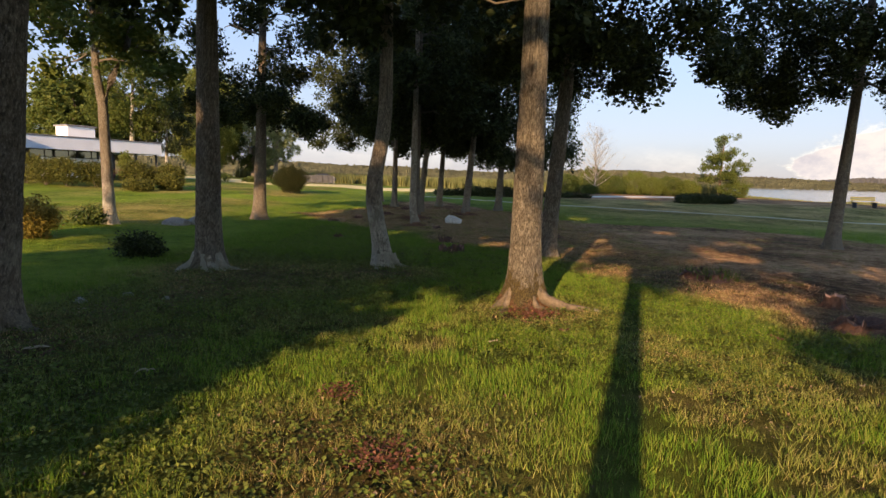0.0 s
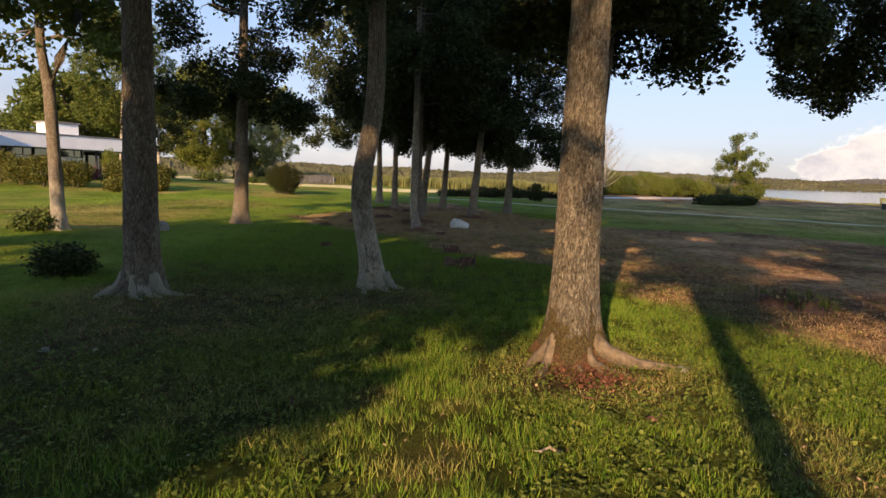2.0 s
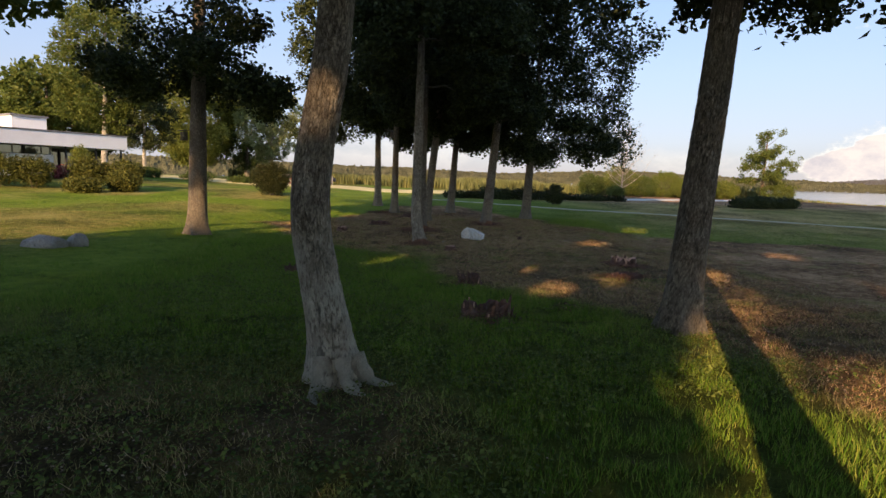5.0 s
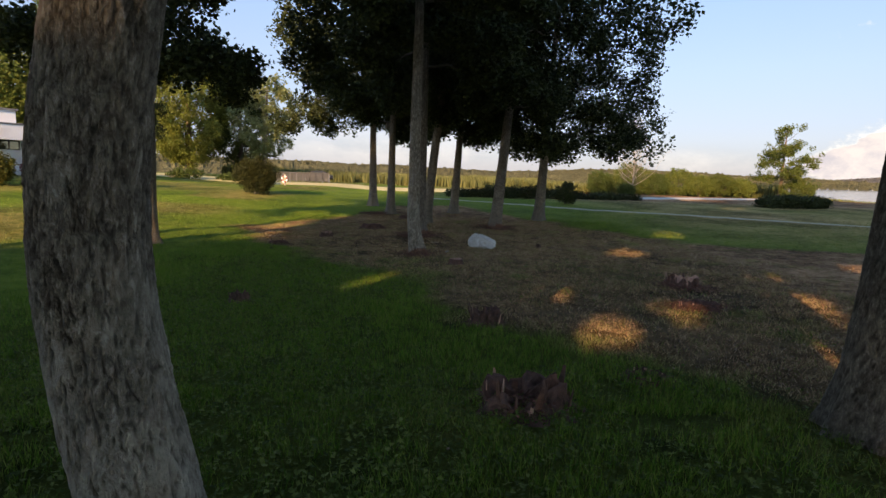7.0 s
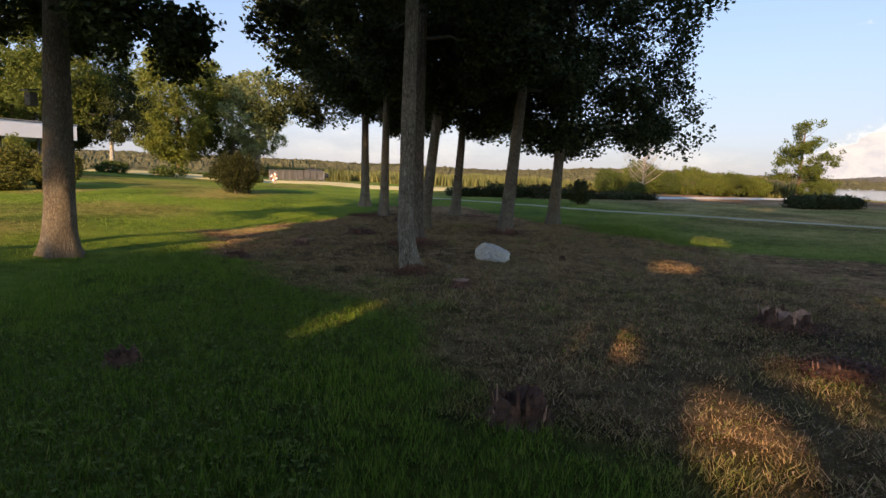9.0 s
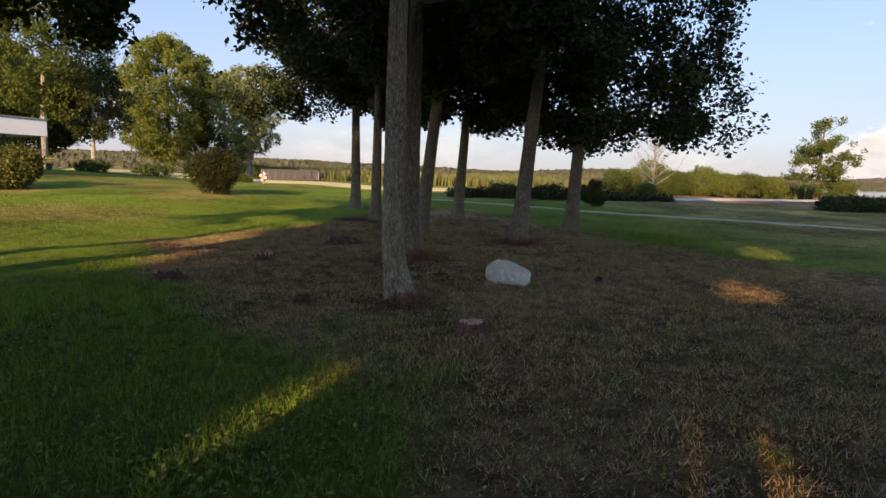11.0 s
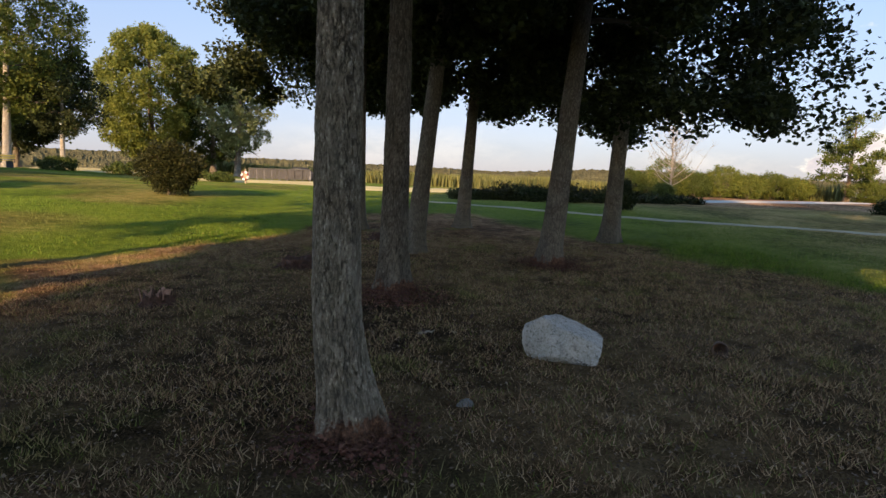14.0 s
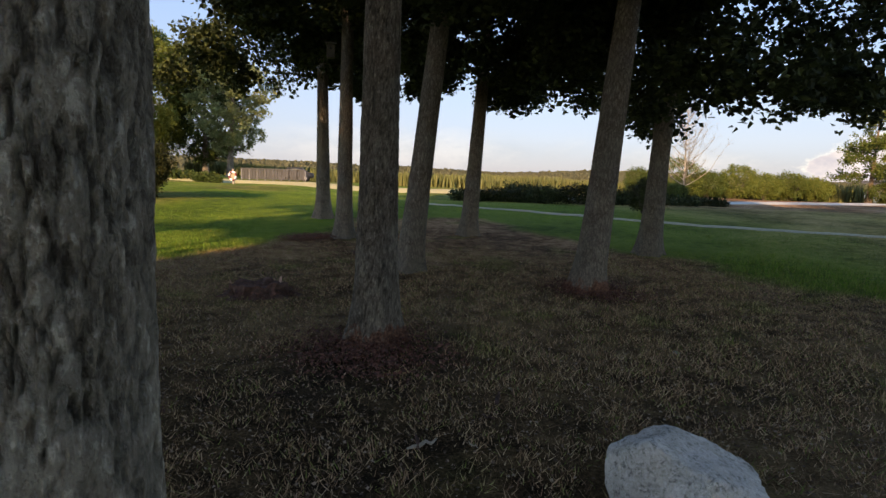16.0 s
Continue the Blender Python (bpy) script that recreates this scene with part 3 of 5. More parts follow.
def trunk_centre(h, lean, bend):
    """Where the trunk's middle is at height h: lean per metre, and bends as (height, width, dx, dy)."""
    x, y = lean[0] * h, lean[1] * h
    for hh, w, dx, dy in bend:
        g = np.exp(-((h - hh) / w) ** 2)
        x, y = x + dx * g, y + dy * g
    return x, y


def bark_plates(T, H, r, seed, wide=0.034, tall=0.062):
    """Irregular bark plates round a trunk: how deep in a crack (0..1), and each plate's own number."""
    n = max(8, round(2 * np.pi * r / wide))
    cx, cy = np.cos(T) * r, np.sin(T) * r
    u = T / (2 * np.pi) * n + 1.0 * (fbm(cx * 26 + seed, cy * 26, H * 15) - 0.5)
    v = H / tall + 1.2 * (fbm(cx * 22 + 50, cy * 22 + seed, H * 16) - 0.5)
    iu, iv = np.floor(u), np.floor(v)
    f1, f2, own = np.full(u.shape, 9.0), np.full(u.shape, 9.0), np.zeros(u.shape)
    for du in (-1, 0, 1):
        for dv in (-1, 0, 1):
            a, b = np.mod(iu + du, n), iv + dv
            d = np.hypot(iu + du + hash01(a, b, a * 0 + seed) - u, (b + hash01(a, b, a * 0 + seed + 7) - v) * 0.8)
            near = d < f1
            f2 = np.where(near, f1, np.minimum(f2, d))
            own = np.where(near, hash01(a, b, a * 0 + seed + 13), own)
            f1 = np.minimum(f1, d)
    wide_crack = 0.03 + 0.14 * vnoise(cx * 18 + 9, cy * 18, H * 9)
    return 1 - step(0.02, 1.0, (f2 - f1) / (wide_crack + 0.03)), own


def build_trunk(r, height, lean, bend, seed, fine, flare=0.9, roots=5, sink=0.35):
    seg = (28, 90, 144)[int(fine)]
    if fine == 2:
        h = np.r_[np.arange(-0.1, 3.0, 0.018), np.linspace(3.0, height, 34)[1:]]
    elif fine:
        h = np.r_[np.arange(-sink, 0, 0.1), np.arange(0, 3.4, 0.034), np.linspace(3.4, height, 30)[1:]]
    else:
        h = np.r_[np.arange(-sink, 1.2, 0.1), np.linspace(1.2, height, 26)[1:]]
    th = np.arange(seg) * 2 * np.pi / seg
    H, T = np.meshgrid(h, th, indexing="ij")
    taper = np.where(H < 0, 1.0, 1 - (0.82 if height > 6 else 0.25) * np.clip(H / height, 0, 1) ** 0.85)
    lobes = 0.5 + 0.5 * np.cos(roots * T + seed * 1.7 + 0.8 * np.sin(T + seed))
    base = np.exp(-np.clip(H, -0.2, None) / 0.24)
    R = r * (taper + flare * base * (0.28 + 0.72 * lobes ** 1.6) * 0.75)
    R *= 1 + 0.07 * (fbm(np.cos(T) * 1.3 + seed, np.sin(T) * 1.3 + H * 0.7, H * 1.1) - 0.5) * 2
    crack, own = np.zeros(T.shape), np.full(T.shape, 0.5)
    if fine:
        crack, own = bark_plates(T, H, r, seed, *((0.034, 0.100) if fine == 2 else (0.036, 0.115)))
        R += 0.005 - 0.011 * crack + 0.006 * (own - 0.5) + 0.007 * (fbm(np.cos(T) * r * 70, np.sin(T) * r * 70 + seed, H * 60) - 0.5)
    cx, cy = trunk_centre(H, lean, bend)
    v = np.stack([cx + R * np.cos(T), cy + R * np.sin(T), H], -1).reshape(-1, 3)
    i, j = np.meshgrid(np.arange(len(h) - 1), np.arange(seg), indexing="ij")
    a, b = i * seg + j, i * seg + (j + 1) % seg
    return v, np.stack([a, b, b + seg, a + seg], -1).reshape(-1, 4), {"crack_shade": crack.ravel(), "plate": own.ravel()}


def build_crown(rng, height, clear, radius, lean, bend, r, push=(0, 0), limbs=30, per=40, size=0.17, low=0.22, spread=0.18, droop=0.3, slim=0.8, top=0.25, thin=0.35, at=None):
    """Limbs with side shoots, and clumps of leaves along them."""
    wood, clumps = [], []
    for k in range(limbs):
        u = (k + rng.uniform(0.1, 0.9)) / limbs
        h0 = clear * 0.92 + (height * 0.93 - clear * 0.92) * u
        prof = math.sin(math.pi * min(1, 0.30 + 0.70 * u)) ** 0.7 * (1 - top * u) + 0.12
        length = radius * prof * rng.uniform(0.75, 1.12)
        az = k * 2.39996 + rng.uniform(-0.4, 0.4)
        d = np.array([math.cos(az), math.sin(az)])
        length *= 1 + 0.5 * float(d @ np.array(push))
        x0, y0 = trunk_centre(np.array(h0), lean, bend)
        rise = (-0.12 + 1.0 * u) * rng.uniform(0.7, 1.2)
        s = np.linspace(0, 1, 6)
        wob = rng.normal(size=(6, 3)) * 0.10 * length * s[:, None] * 0.5
        z = h0 + length * (rise * s + (0.22 - 0.62 * (1 - u)) * (s ** 2) * 0.8 + 0.18 * s)
        pts = np.stack([x0 + d[0] * length * s, y0 + d[1] * length * s, z], 1) + wob
        rr = max(0.018, r * 0.25 * (1 - 0.7 * u))
        wood.append(tube(pts, rr * (1 - 0.85 * s) + 0.004, 6))
        for q in np.linspace(low, 1.0, max(4, min(11, int(length * 3.2)))):
            p = pts[0] + 0
            for c in range(3):
                p[c] = np.interp(q, s, pts[:, c])
            clumps.append(p + rng.normal(size=3) * [0.15, 0.15, 0.28])
            if rng.uniform() < 0.8:
                side = np.array([-d[1], d[0]]) * rng.choice([-1, 1])
                sl = length * rng.uniform(0.18, 0.42) * (1.15 - 0.6 * q)
                e = p + np.array([side[0] * sl + d[0] * sl * 0.6, side[1] * sl + d[1] * sl * 0.6, rng.uniform(-0.6, 0.55) * sl])
                mid = (p + e) / 2 + rng.normal(size=3) * 0.05
                wood.append(tube([p, mid, e], [rr * 0.3, rr * 0.2, 0.004], 4))
                clumps += [e, mid, e + rng.normal(size=3) * 0.25, (e + mid) / 2 + rng.normal(size=3) * 0.2]
    clumps = np.array(clumps)
    high = clumps[:, 2] > clear + 0.58 * (height - clear)
    clumps = clumps[~high | (rng.uniform(size=len(clumps)) < thin)]
    leaves = leaf_cloud(clumps, per, (spread, spread, spread * 0.9), size, rng, droop, slim, at)
    return join_np(wood), leaves


def lump_crown(rng, height, clear, radius, lean, bend, lumps, per, size, push=(0, 0), skirt=0.0, at=None):
    """A full rounded crown: many leafy lumps round an egg-shaped middle, dark gaps between them; skirt: how wide it hangs at the bottom."""
    mid, tall, out = (height + clear) / 2, (height - clear) / 2, []
    for k in range(lumps):
        z = 1 - 2 * (k + 0.5) / lumps
        a, flat = k * 2.39996 + rng.uniform(-0.3, 0.3), math.sqrt(1 - z * z)
        if z < 0.2:
            flat = max(flat, skirt * rng.uniform(0.35, 1.0))
        rl = radius * rng.uniform(0.24, 0.42)
        go = radius * 0.74 * flat * (1 + math.cos(a) * push[0] + math.sin(a) * push[1])
        c = np.array([math.cos(a) * go, math.sin(a) * go, mid + z * tall * 0.84])
        cx, cy = trunk_centre(c[2], lean, bend)
        c[:2] += np.array([float(cx), float(cy)]) + rng.normal(size=2) * radius * 0.08
        high = c[2] > 7.5 and height < 14
        out.append(leaf_ball(c, (rl, rl, rl * rng.uniform(0.6, 0.9)), int(16 + 20 * rl), per // 2 if high else per, size * (1.45 if high else 1.0), rng, 0.16 + 0.05 * rl, slim=0.72, at=at))
    for k in range(13 if skirt else 0):
        a, rl = k * 2.39996 + 0.7 + rng.uniform(-0.3, 0.3), radius * rng.uniform(0.16, 0.25)
        go = radius * rng.uniform(0.45, 1.0) * (1 + math.cos(a) * push[0] + math.sin(a) * push[1])
        cx, cy = trunk_centre(clear, lean, bend)
        c = np.array([math.cos(a) * go + float(cx), math.sin(a) * go + float(cy), clear + rl * rng.uniform(0.4, 1.9)])
        out.append(leaf_ball(c, (rl, rl, rl * 0.75), int(14 + 22 * rl), per, size, rng, 0.16, slim=0.72, at=at))
    return join_np(out)


def tree(x, y, r, height, clear, radius, seed, lean=(0, 0), bend=(), push=(0, 0), fine=False, bark=None, leaf=None, label="", name="alder_tree",
         flare=0.9, roots=5, group="trees of the grove", category="tree", fork=(), top=None, lumps=0, skirt=0.0, **crown):
    z = float(land(x, y))
    ob = empty(name, x, y, z, label, category, group)
    rng = np.random.default_rng(seed)
    v, f, marks = build_trunk(r, top or height * 0.96, lean, bend, seed, fine, flare, roots)
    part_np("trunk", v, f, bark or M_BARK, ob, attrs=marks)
    if lumps:
        crown["limbs"] = 13
    wood, leaves = build_crown(rng, height, clear + (0.8 if lumps else 0), radius * (0.62 if lumps else 1), lean, bend, r, push, at=(x, y, z), **crown)
    for pts, radii in fork:
        part_np("limb", *tube(pts, radii, 14), bark or M_BARK, ob)
    tagged(part_np("crown_wood", *wood, M_LIMB, ob), kind="stuff")
    if lumps:
        leaves = lump_crown(rng, height, clear, radius, lean, bend, lumps, crown.get("per", 20), crown.get("size", 0.2), push, skirt, (x, y, z))
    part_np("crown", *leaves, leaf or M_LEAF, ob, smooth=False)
    return ob

# ---- the grove ----
ALDER = "tall alder with rough grey bark and a dense dark green crown"
t0 = tree(-4.38, 5.92, 0.25, 13, 5.2, 3.4, 11, (0.10, 0.02), fine=True, size=0.26, per=14, label="thick alder with dark furrowed bark leaning over the lawn")
t1 = tree(1.43, 7.9, 0.225, 14, 6.4, 3.4, 12, (0.005, 0.0), fine=2, size=0.26, per=14, bark=M_BARK_MOSS, flare=1.5, roots=4,
          label="straight grey-barked alder with spreading mossy roots")
t2 = tree(-0.79, 11.2, 0.168, 13, 5.6, 3.2, 13, (-0.005, 0.0), ((1.4, 0.95, -0.22, 0.0),), fine=2, bark=M_BARK_PALE, size=0.22, per=18,
          label="alder with a bowed trunk and pale flared foot")
t3 = tree(-3.87, 10.35, 0.235, 13.5, 5.4, 3.4, 14, (0.015, 0), fine=True, per=26, size=0.2, label="thick dark-barked alder with a wide root flare")
t4 = tree(-6.56, 22.05, 0.26, 13, 3.3, 2.6, 15, (0.03, 0), size=0.12, label="sturdy dark alder at the edge of the sunny lawn", per=36, lumps=26, skirt=0.95)
t5 = tree(2.72, 13.2, 0.2, 13, 3.6, 2.8, 16, (0.075, 0), fine=True, push=(0.15, 0), size=0.12, per=38, lumps=30, skirt=0.95, label="leaning dark alder with a crown reaching towards the lake")
t6 = tree(12.2, 17.4, 0.2, 13, 4.0, 4.1, 17, (0.06, 0), push=(-0.15, 0), size=0.125, label="alder standing alone on the open lawn with a broad crown", per=38, lumps=36, skirt=0.95)
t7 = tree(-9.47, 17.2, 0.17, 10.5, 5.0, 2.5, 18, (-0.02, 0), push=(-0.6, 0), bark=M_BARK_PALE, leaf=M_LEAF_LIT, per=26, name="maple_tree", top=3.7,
          fork=(([(-0.07, 0, 3.4), (-0.22, 0.0, 4.4), (-0.3, 0.1, 6.0), (-0.2, 0.1, 9.5)], (0.13, 0.105, 0.08, 0.02)), ([(-0.07, 0, 3.4), (0.25, -0.05, 4.2), (0.75, -0.1, 5.1), (1.3, 0.0, 7.6)], (0.13, 0.11, 0.08, 0.02))),
          label="forked maple with sunlit tan bark and thin foliage")
ta = tree(-0.74, 21.93, 0.138, 13, 4.6, 2.6, 19, (0.01, 0), ((0.0, 0.45, 0.11, 0),), fine=2, flare=1.2, label=ALDER, per=30, lumps=22, skirt=0.95, size=0.125, bark=M_BARK_NEAR)
tb1 = tree(-3.37, 36.0, 0.19, 12, 3.1, 3.6, 20, (-0.01, 0), push=(-0.3, 0), label=ALDER, per=32, lumps=36, skirt=0.95, size=0.13)
tb2 = tree(-2.24, 32.6, 0.165, 12.5, 4.0, 3.0, 21, (0.01, 0), label=ALDER, per=28, lumps=26, skirt=0.95, size=0.13)
tc = tree(-0.79, 25.95, 0.18, 13, 4.0, 3.2, 22, (0.012, 0), fine=True, bark=M_BARK_WORN, label=ALDER, flare=1.1, per=30, lumps=28, skirt=0.95, size=0.13)
td = tree(-0.72, 29.2, 0.175, 13, 3.7, 2.8, 23, (0.105, 0), label="slanting alder leaning out of the grove", per=30, lumps=26, skirt=0.95, size=0.13)
te = tree(0.27, 33.6, 0.18, 11.5, 2.9, 2.6, 24, (0.06, 0), label=ALDER, per=34, lumps=30, skirt=0.95, size=0.125)
tf = tree(1.55, 28.2, 0.19, 13, 3.2, 2.8, 25, (0.085, 0), label="slanting alder with a cut-away bark collar at its foot", bark=M_BARK_WORN, per=36, lumps=34, skirt=0.95, size=0.125)
tg = tree(3.5, 31.7, 0.2, 13.5, 2.3, 3.9, 26, (0.05, 0), push=(0.12, 0), label="alder with a wide crown sweeping low over the lawn", per=38, lumps=40, skirt=0.95, size=0.125)

# trees and thickets behind the start of the path, which shade the grove
PARK = "trees at the park's edge"
for k, (x, y, q) in enumerate(((-14.7, -15.0, 1.0), (-11.6, -16.2, 1.10), (5.4, -15.0, 1.0), (11.0, -17.0, 1.0))):
    tree(x, y, 0.34 * q, 25 * q, 10.6 * q, 5.4 * q, 31 + 10 * k, label="tall dark tree at the edge of the park", limbs=32, per=17, size=0.56, spread=0.5, thin=0.85, group=PARK)
tree(-1.2, -16.5, 0.34, 25, 12.6, 5.2, 34, label="tall tree with a high crown at the edge of the park", limbs=28, per=16, size=0.50, spread=0.55, group=PARK)
tree(-1.0, -3.2, 0.185, 13, 7.4, 2.6, 33, label="slim alder behind the sunny patch of lawn", per=26, size=0.2, group=PARK)
tree(2.2, -8.5, 0.138, 13, 4.0, 3.2, 19, label="slender alder standing behind the lawn", per=26, size=0.2, group=PARK)
low = tree(-7.1, -2.6, 0.16, 6.3, 0.9, 3.1, 32, label="low bushy hazel at the park's edge", limbs=40, per=26, size=0.30, low=0.12, spread=0.25, group="trees at the park's edge", name="hazel_tree")
for x, y, s in ((-10.2, -3.6, 0.9), (-16.5, -2.4, 0.72)):
    copy_thing(low, Matrix.Translation((x, y, float(land(x, y)))) @ Matrix.Rotation(x, 4, 'Z') @ Matrix.Scale(s, 4))
tree(-5.0, -5.0, 0.10, 9.4, 5.4, 1.5, 35, label="young slim alder at the park's edge", limbs=20, per=20, size=0.3, spread=0.25, group=PARK)

# ---- garden and shore ----
def bush(x, y, rx, ry, h, seed, leaf, label, name="shrub", group="", size=0.09, clumps=160, per=45, base=0.0, spread=0.13, stems=7, lift=0.0, category="shrub", rough=0.42):
    rng = np.random.default_rng(seed)
    z = float(land(x, y)) - 0.03
    ob = empty(name, x, y, z, label, category, group)
    part_np("foliage", *leaf_ball((0, 0, base + lift + (h - base) * 0.5), (rx, ry, (h - base) * 0.5), clumps, per, size, rng, spread, rough=rough), leaf, ob, smooth=False)
    wood = []
    for k in range(stems):
        a = rng.uniform(0, 6.28)
        e = np.array([math.cos(a) * rx * 0.7, math.sin(a) * ry * 0.7, h * rng.uniform(0.5, 0.85)])
        wood.append(tube([[0.06 * math.cos(a), 0.06 * math.sin(a), -0.1], e * [0.4, 0.4, 0.55], e], [0.03, 0.02, 0.006], 5))
    part_np("stem", *join_np(wood), M_LIMB, ob)
    return ob


def hedge(x0, y0, x1, y1, w, h, seed, leaf, label, clumps=420, per=40):
    rng = np.random.default_rng(seed)
    cx, cy = (x0 + x1) / 2, (y0 + y1) / 2
    ob = empty("hedge", cx, cy, float(land(cx, cy)), label, "hedge")
    t = rng.uniform(-0.5, 0.5, clumps)
    c = np.stack([t * (x1 - x0) + rng.normal(size=clumps) * 0.05, t * (y1 - y0) + rng.uniform(-w, w, clumps) * 0.5, h * rng.uniform(0.05, 0.95, clumps) ** 0.7], 1)
    c[:, 2] += land(c[:, 0] + cx, c[:, 1] + cy) - float(land(cx, cy))
    c[:, 2] *= 1 - 0.35 * np.abs(t * 2) ** 4
    part_np("foliage", *leaf_cloud(c, per, 0.14, 0.1, rng, 0.1), leaf, ob, smooth=False)
    for q in np.linspace(-0.45, 0.45, 9):
        part_np("stem", *tube([[q * (x1 - x0), q * (y1 - y0), -0.1], [q * (x1 - x0), q * (y1 - y0), h * 0.6]], [0.03, 0.01], 5), M_LIMB, ob)
    return ob


# sunlit trees beyond the lawn
BEYOND = "trees beyond the lawn"
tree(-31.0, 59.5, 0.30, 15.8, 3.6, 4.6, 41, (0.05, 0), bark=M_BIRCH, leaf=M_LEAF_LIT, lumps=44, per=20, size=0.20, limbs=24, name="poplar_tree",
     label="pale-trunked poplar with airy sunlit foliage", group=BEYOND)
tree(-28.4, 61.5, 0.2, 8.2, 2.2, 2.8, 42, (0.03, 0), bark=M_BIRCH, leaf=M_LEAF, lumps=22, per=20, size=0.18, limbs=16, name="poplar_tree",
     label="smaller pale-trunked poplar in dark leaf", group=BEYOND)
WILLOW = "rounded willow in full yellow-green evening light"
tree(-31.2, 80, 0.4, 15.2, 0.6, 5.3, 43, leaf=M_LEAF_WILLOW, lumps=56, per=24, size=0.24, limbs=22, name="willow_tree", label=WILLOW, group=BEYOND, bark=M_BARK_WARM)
tree(-21.9, 79, 0.35, 12.2, 2.0, 4.0, 44, (0.05, 0), leaf=M_LEAF_GREY, lumps=26, per=18, size=0.22, limbs=24, name="willow_tree",
     label="grey-green willow with open limbs", group=BEYOND, bark=M_BARK)
tree(-26.4, 84, 0.35, 11.8, 0.8, 4.2, 45, leaf=M_SHRUB, lumps=34, per=20, size=0.22, limbs=20, name="willow_tree", label="dark willow between two lighter ones", group=BEYOND)
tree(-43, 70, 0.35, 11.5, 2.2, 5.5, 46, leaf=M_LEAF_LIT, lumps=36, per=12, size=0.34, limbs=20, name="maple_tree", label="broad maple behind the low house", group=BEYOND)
tree(-47, 82, 0.35, 12, 2.2, 6.5, 47, leaf=M_LEAF, lumps=36, per=11, size=0.38, limbs=20, name="maple_tree", label="dark broad maple far behind the house", group=BEYOND)
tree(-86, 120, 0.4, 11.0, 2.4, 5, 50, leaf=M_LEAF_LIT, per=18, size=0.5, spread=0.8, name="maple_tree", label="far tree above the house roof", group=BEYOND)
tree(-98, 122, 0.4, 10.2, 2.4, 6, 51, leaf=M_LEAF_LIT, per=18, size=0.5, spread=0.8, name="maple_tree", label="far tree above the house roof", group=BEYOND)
tree(32.2, 66, 0.2, 6.9, 1.9, 2.5, 52, (0.03, 0), leaf=M_LEAF_LIT, per=40, size=0.15, spread=0.2, limbs=17, push=(0.3, 0), name="rowan_tree", bark=M_BARK_WARM,
     label="open wind-shaped rowan by the lake shore", group="shore trees")


def bare_tree(x, y, h, seed):
    rng = np.random.default_rng(seed)
    ob = empty("dead_tree", x, y, float(land(x, y)), "bleached leafless tree behind the shore scrub", "tree")
    part_np("trunk", *tube([[0, 0, -0.2], [0.05, 0, h * 0.3], [-0.05, 0, h * 0.65], [0.05, 0, h]], [0.09, 0.07, 0.04, 0.008], 8), M_BIRCH, ob)
    wood = []
    for k in range(44):
        u = 0.12 + 0.8 * (k / 44)
        a = k * 2.4 + rng.uniform(-0.5, 0.5)
        reach = (1.25 - u) * rng.uniform(1.4, 3.0)
        q = np.linspace(0, 1, 6)
        bent = np.stack([math.cos(a) * reach * q, math.sin(a) * reach * q, h * u + reach * (0.35 * q + 0.75 * q ** 2)], 1) + rng.normal(size=(6, 3)) * 0.09 * q[:, None]
        wood.append(tube(bent, 0.03 * (1.1 - q) + 0.004, 4))
        for c in range(9):
            b = bent[rng.integers(2, 6)]
            tip = b + rng.normal(size=3) * [0.5, 0.5, 0.25] + [0, 0, 0.5]
            wood.append(tube([b, (b + tip) / 2 + rng.normal(size=3) * 0.07, tip], [0.011, 0.007, 0.003], 3))
    part_np("crown_wood", *join_np(wood), M_BIRCH, ob)


bare_tree(18.1, 66.5, 7.4, 61)

# shrubs
bush(-6.3, -2.5, 1.7, 1.3, 2.7, 70, M_SHRUB, "thick low hazel shrub at the park's edge", clumps=200, per=26, size=0.16, spread=0.2)
bush(-9.5, 38.5, 1.15, 1.0, 1.95, 71, M_OLIVE, "dense dark olive shrub alone on the lawn", clumps=420, size=0.07, per=50, rough=0.6, spread=0.12)
bush(6.35, 40.4, 0.62, 0.62, 1.25, 72, M_LEAF, "clipped ball-shaped dark shrub", clumps=120, size=0.07, spread=0.07)
bush(-9.55, 13.8, 0.75, 0.6, 0.95, 73, M_SHRUB_YEL, "golden-leaved shrub catching the sun", clumps=130, per=70, size=0.06)
bush(-5.75, 11.6, 0.42, 0.36, 0.38, 74, M_LEAF, "low dark green shrub in the shade", clumps=80, per=40, size=0.07)
bush(-9.9, 16.9, 0.45, 0.4, 0.45, 75, M_SHRUB, "low leafy shoots at a tree foot", clumps=50, per=30)
M_HEDGE = leaf_mat("leaf_hedge", (0.030, 0.036, 0.008), (0.080, 0.085, 0.016), (0.16, 0.15, 0.035), 0.2)
HEDGE = "rounded olive-green shrub on twisted stems before the house"
for k, (x, y, r, h) in enumerate(((-25.6, 36.6, 1.15, 1.45), (-24.0, 36.2, 1.05, 1.25), (-22.6, 36.0, 1.15, 1.3), (-21.2, 36.6, 1.0, 1.2), (-19.2, 38.0, 1.1, 1.3), (-17.6, 38.6, 1.0, 1.25),
                                   (-16.8, 37.0, 0.9, 0.8), (-18.0, 35.6, 0.9, 0.5))):
    bush(x, y, r, r * 0.8, h * 1.38, 80 + k, M_HEDGE, HEDGE, group="bed before the house", clumps=230, per=26, size=0.10, spread=0.15, base=h * 0.1)
bush(-22.4, 42.5, 0.6, 0.6, 2.3, 91, M_LEAF_WILLOW, "tall bright green topiary shrub beside the terrace", clumps=110, per=36)
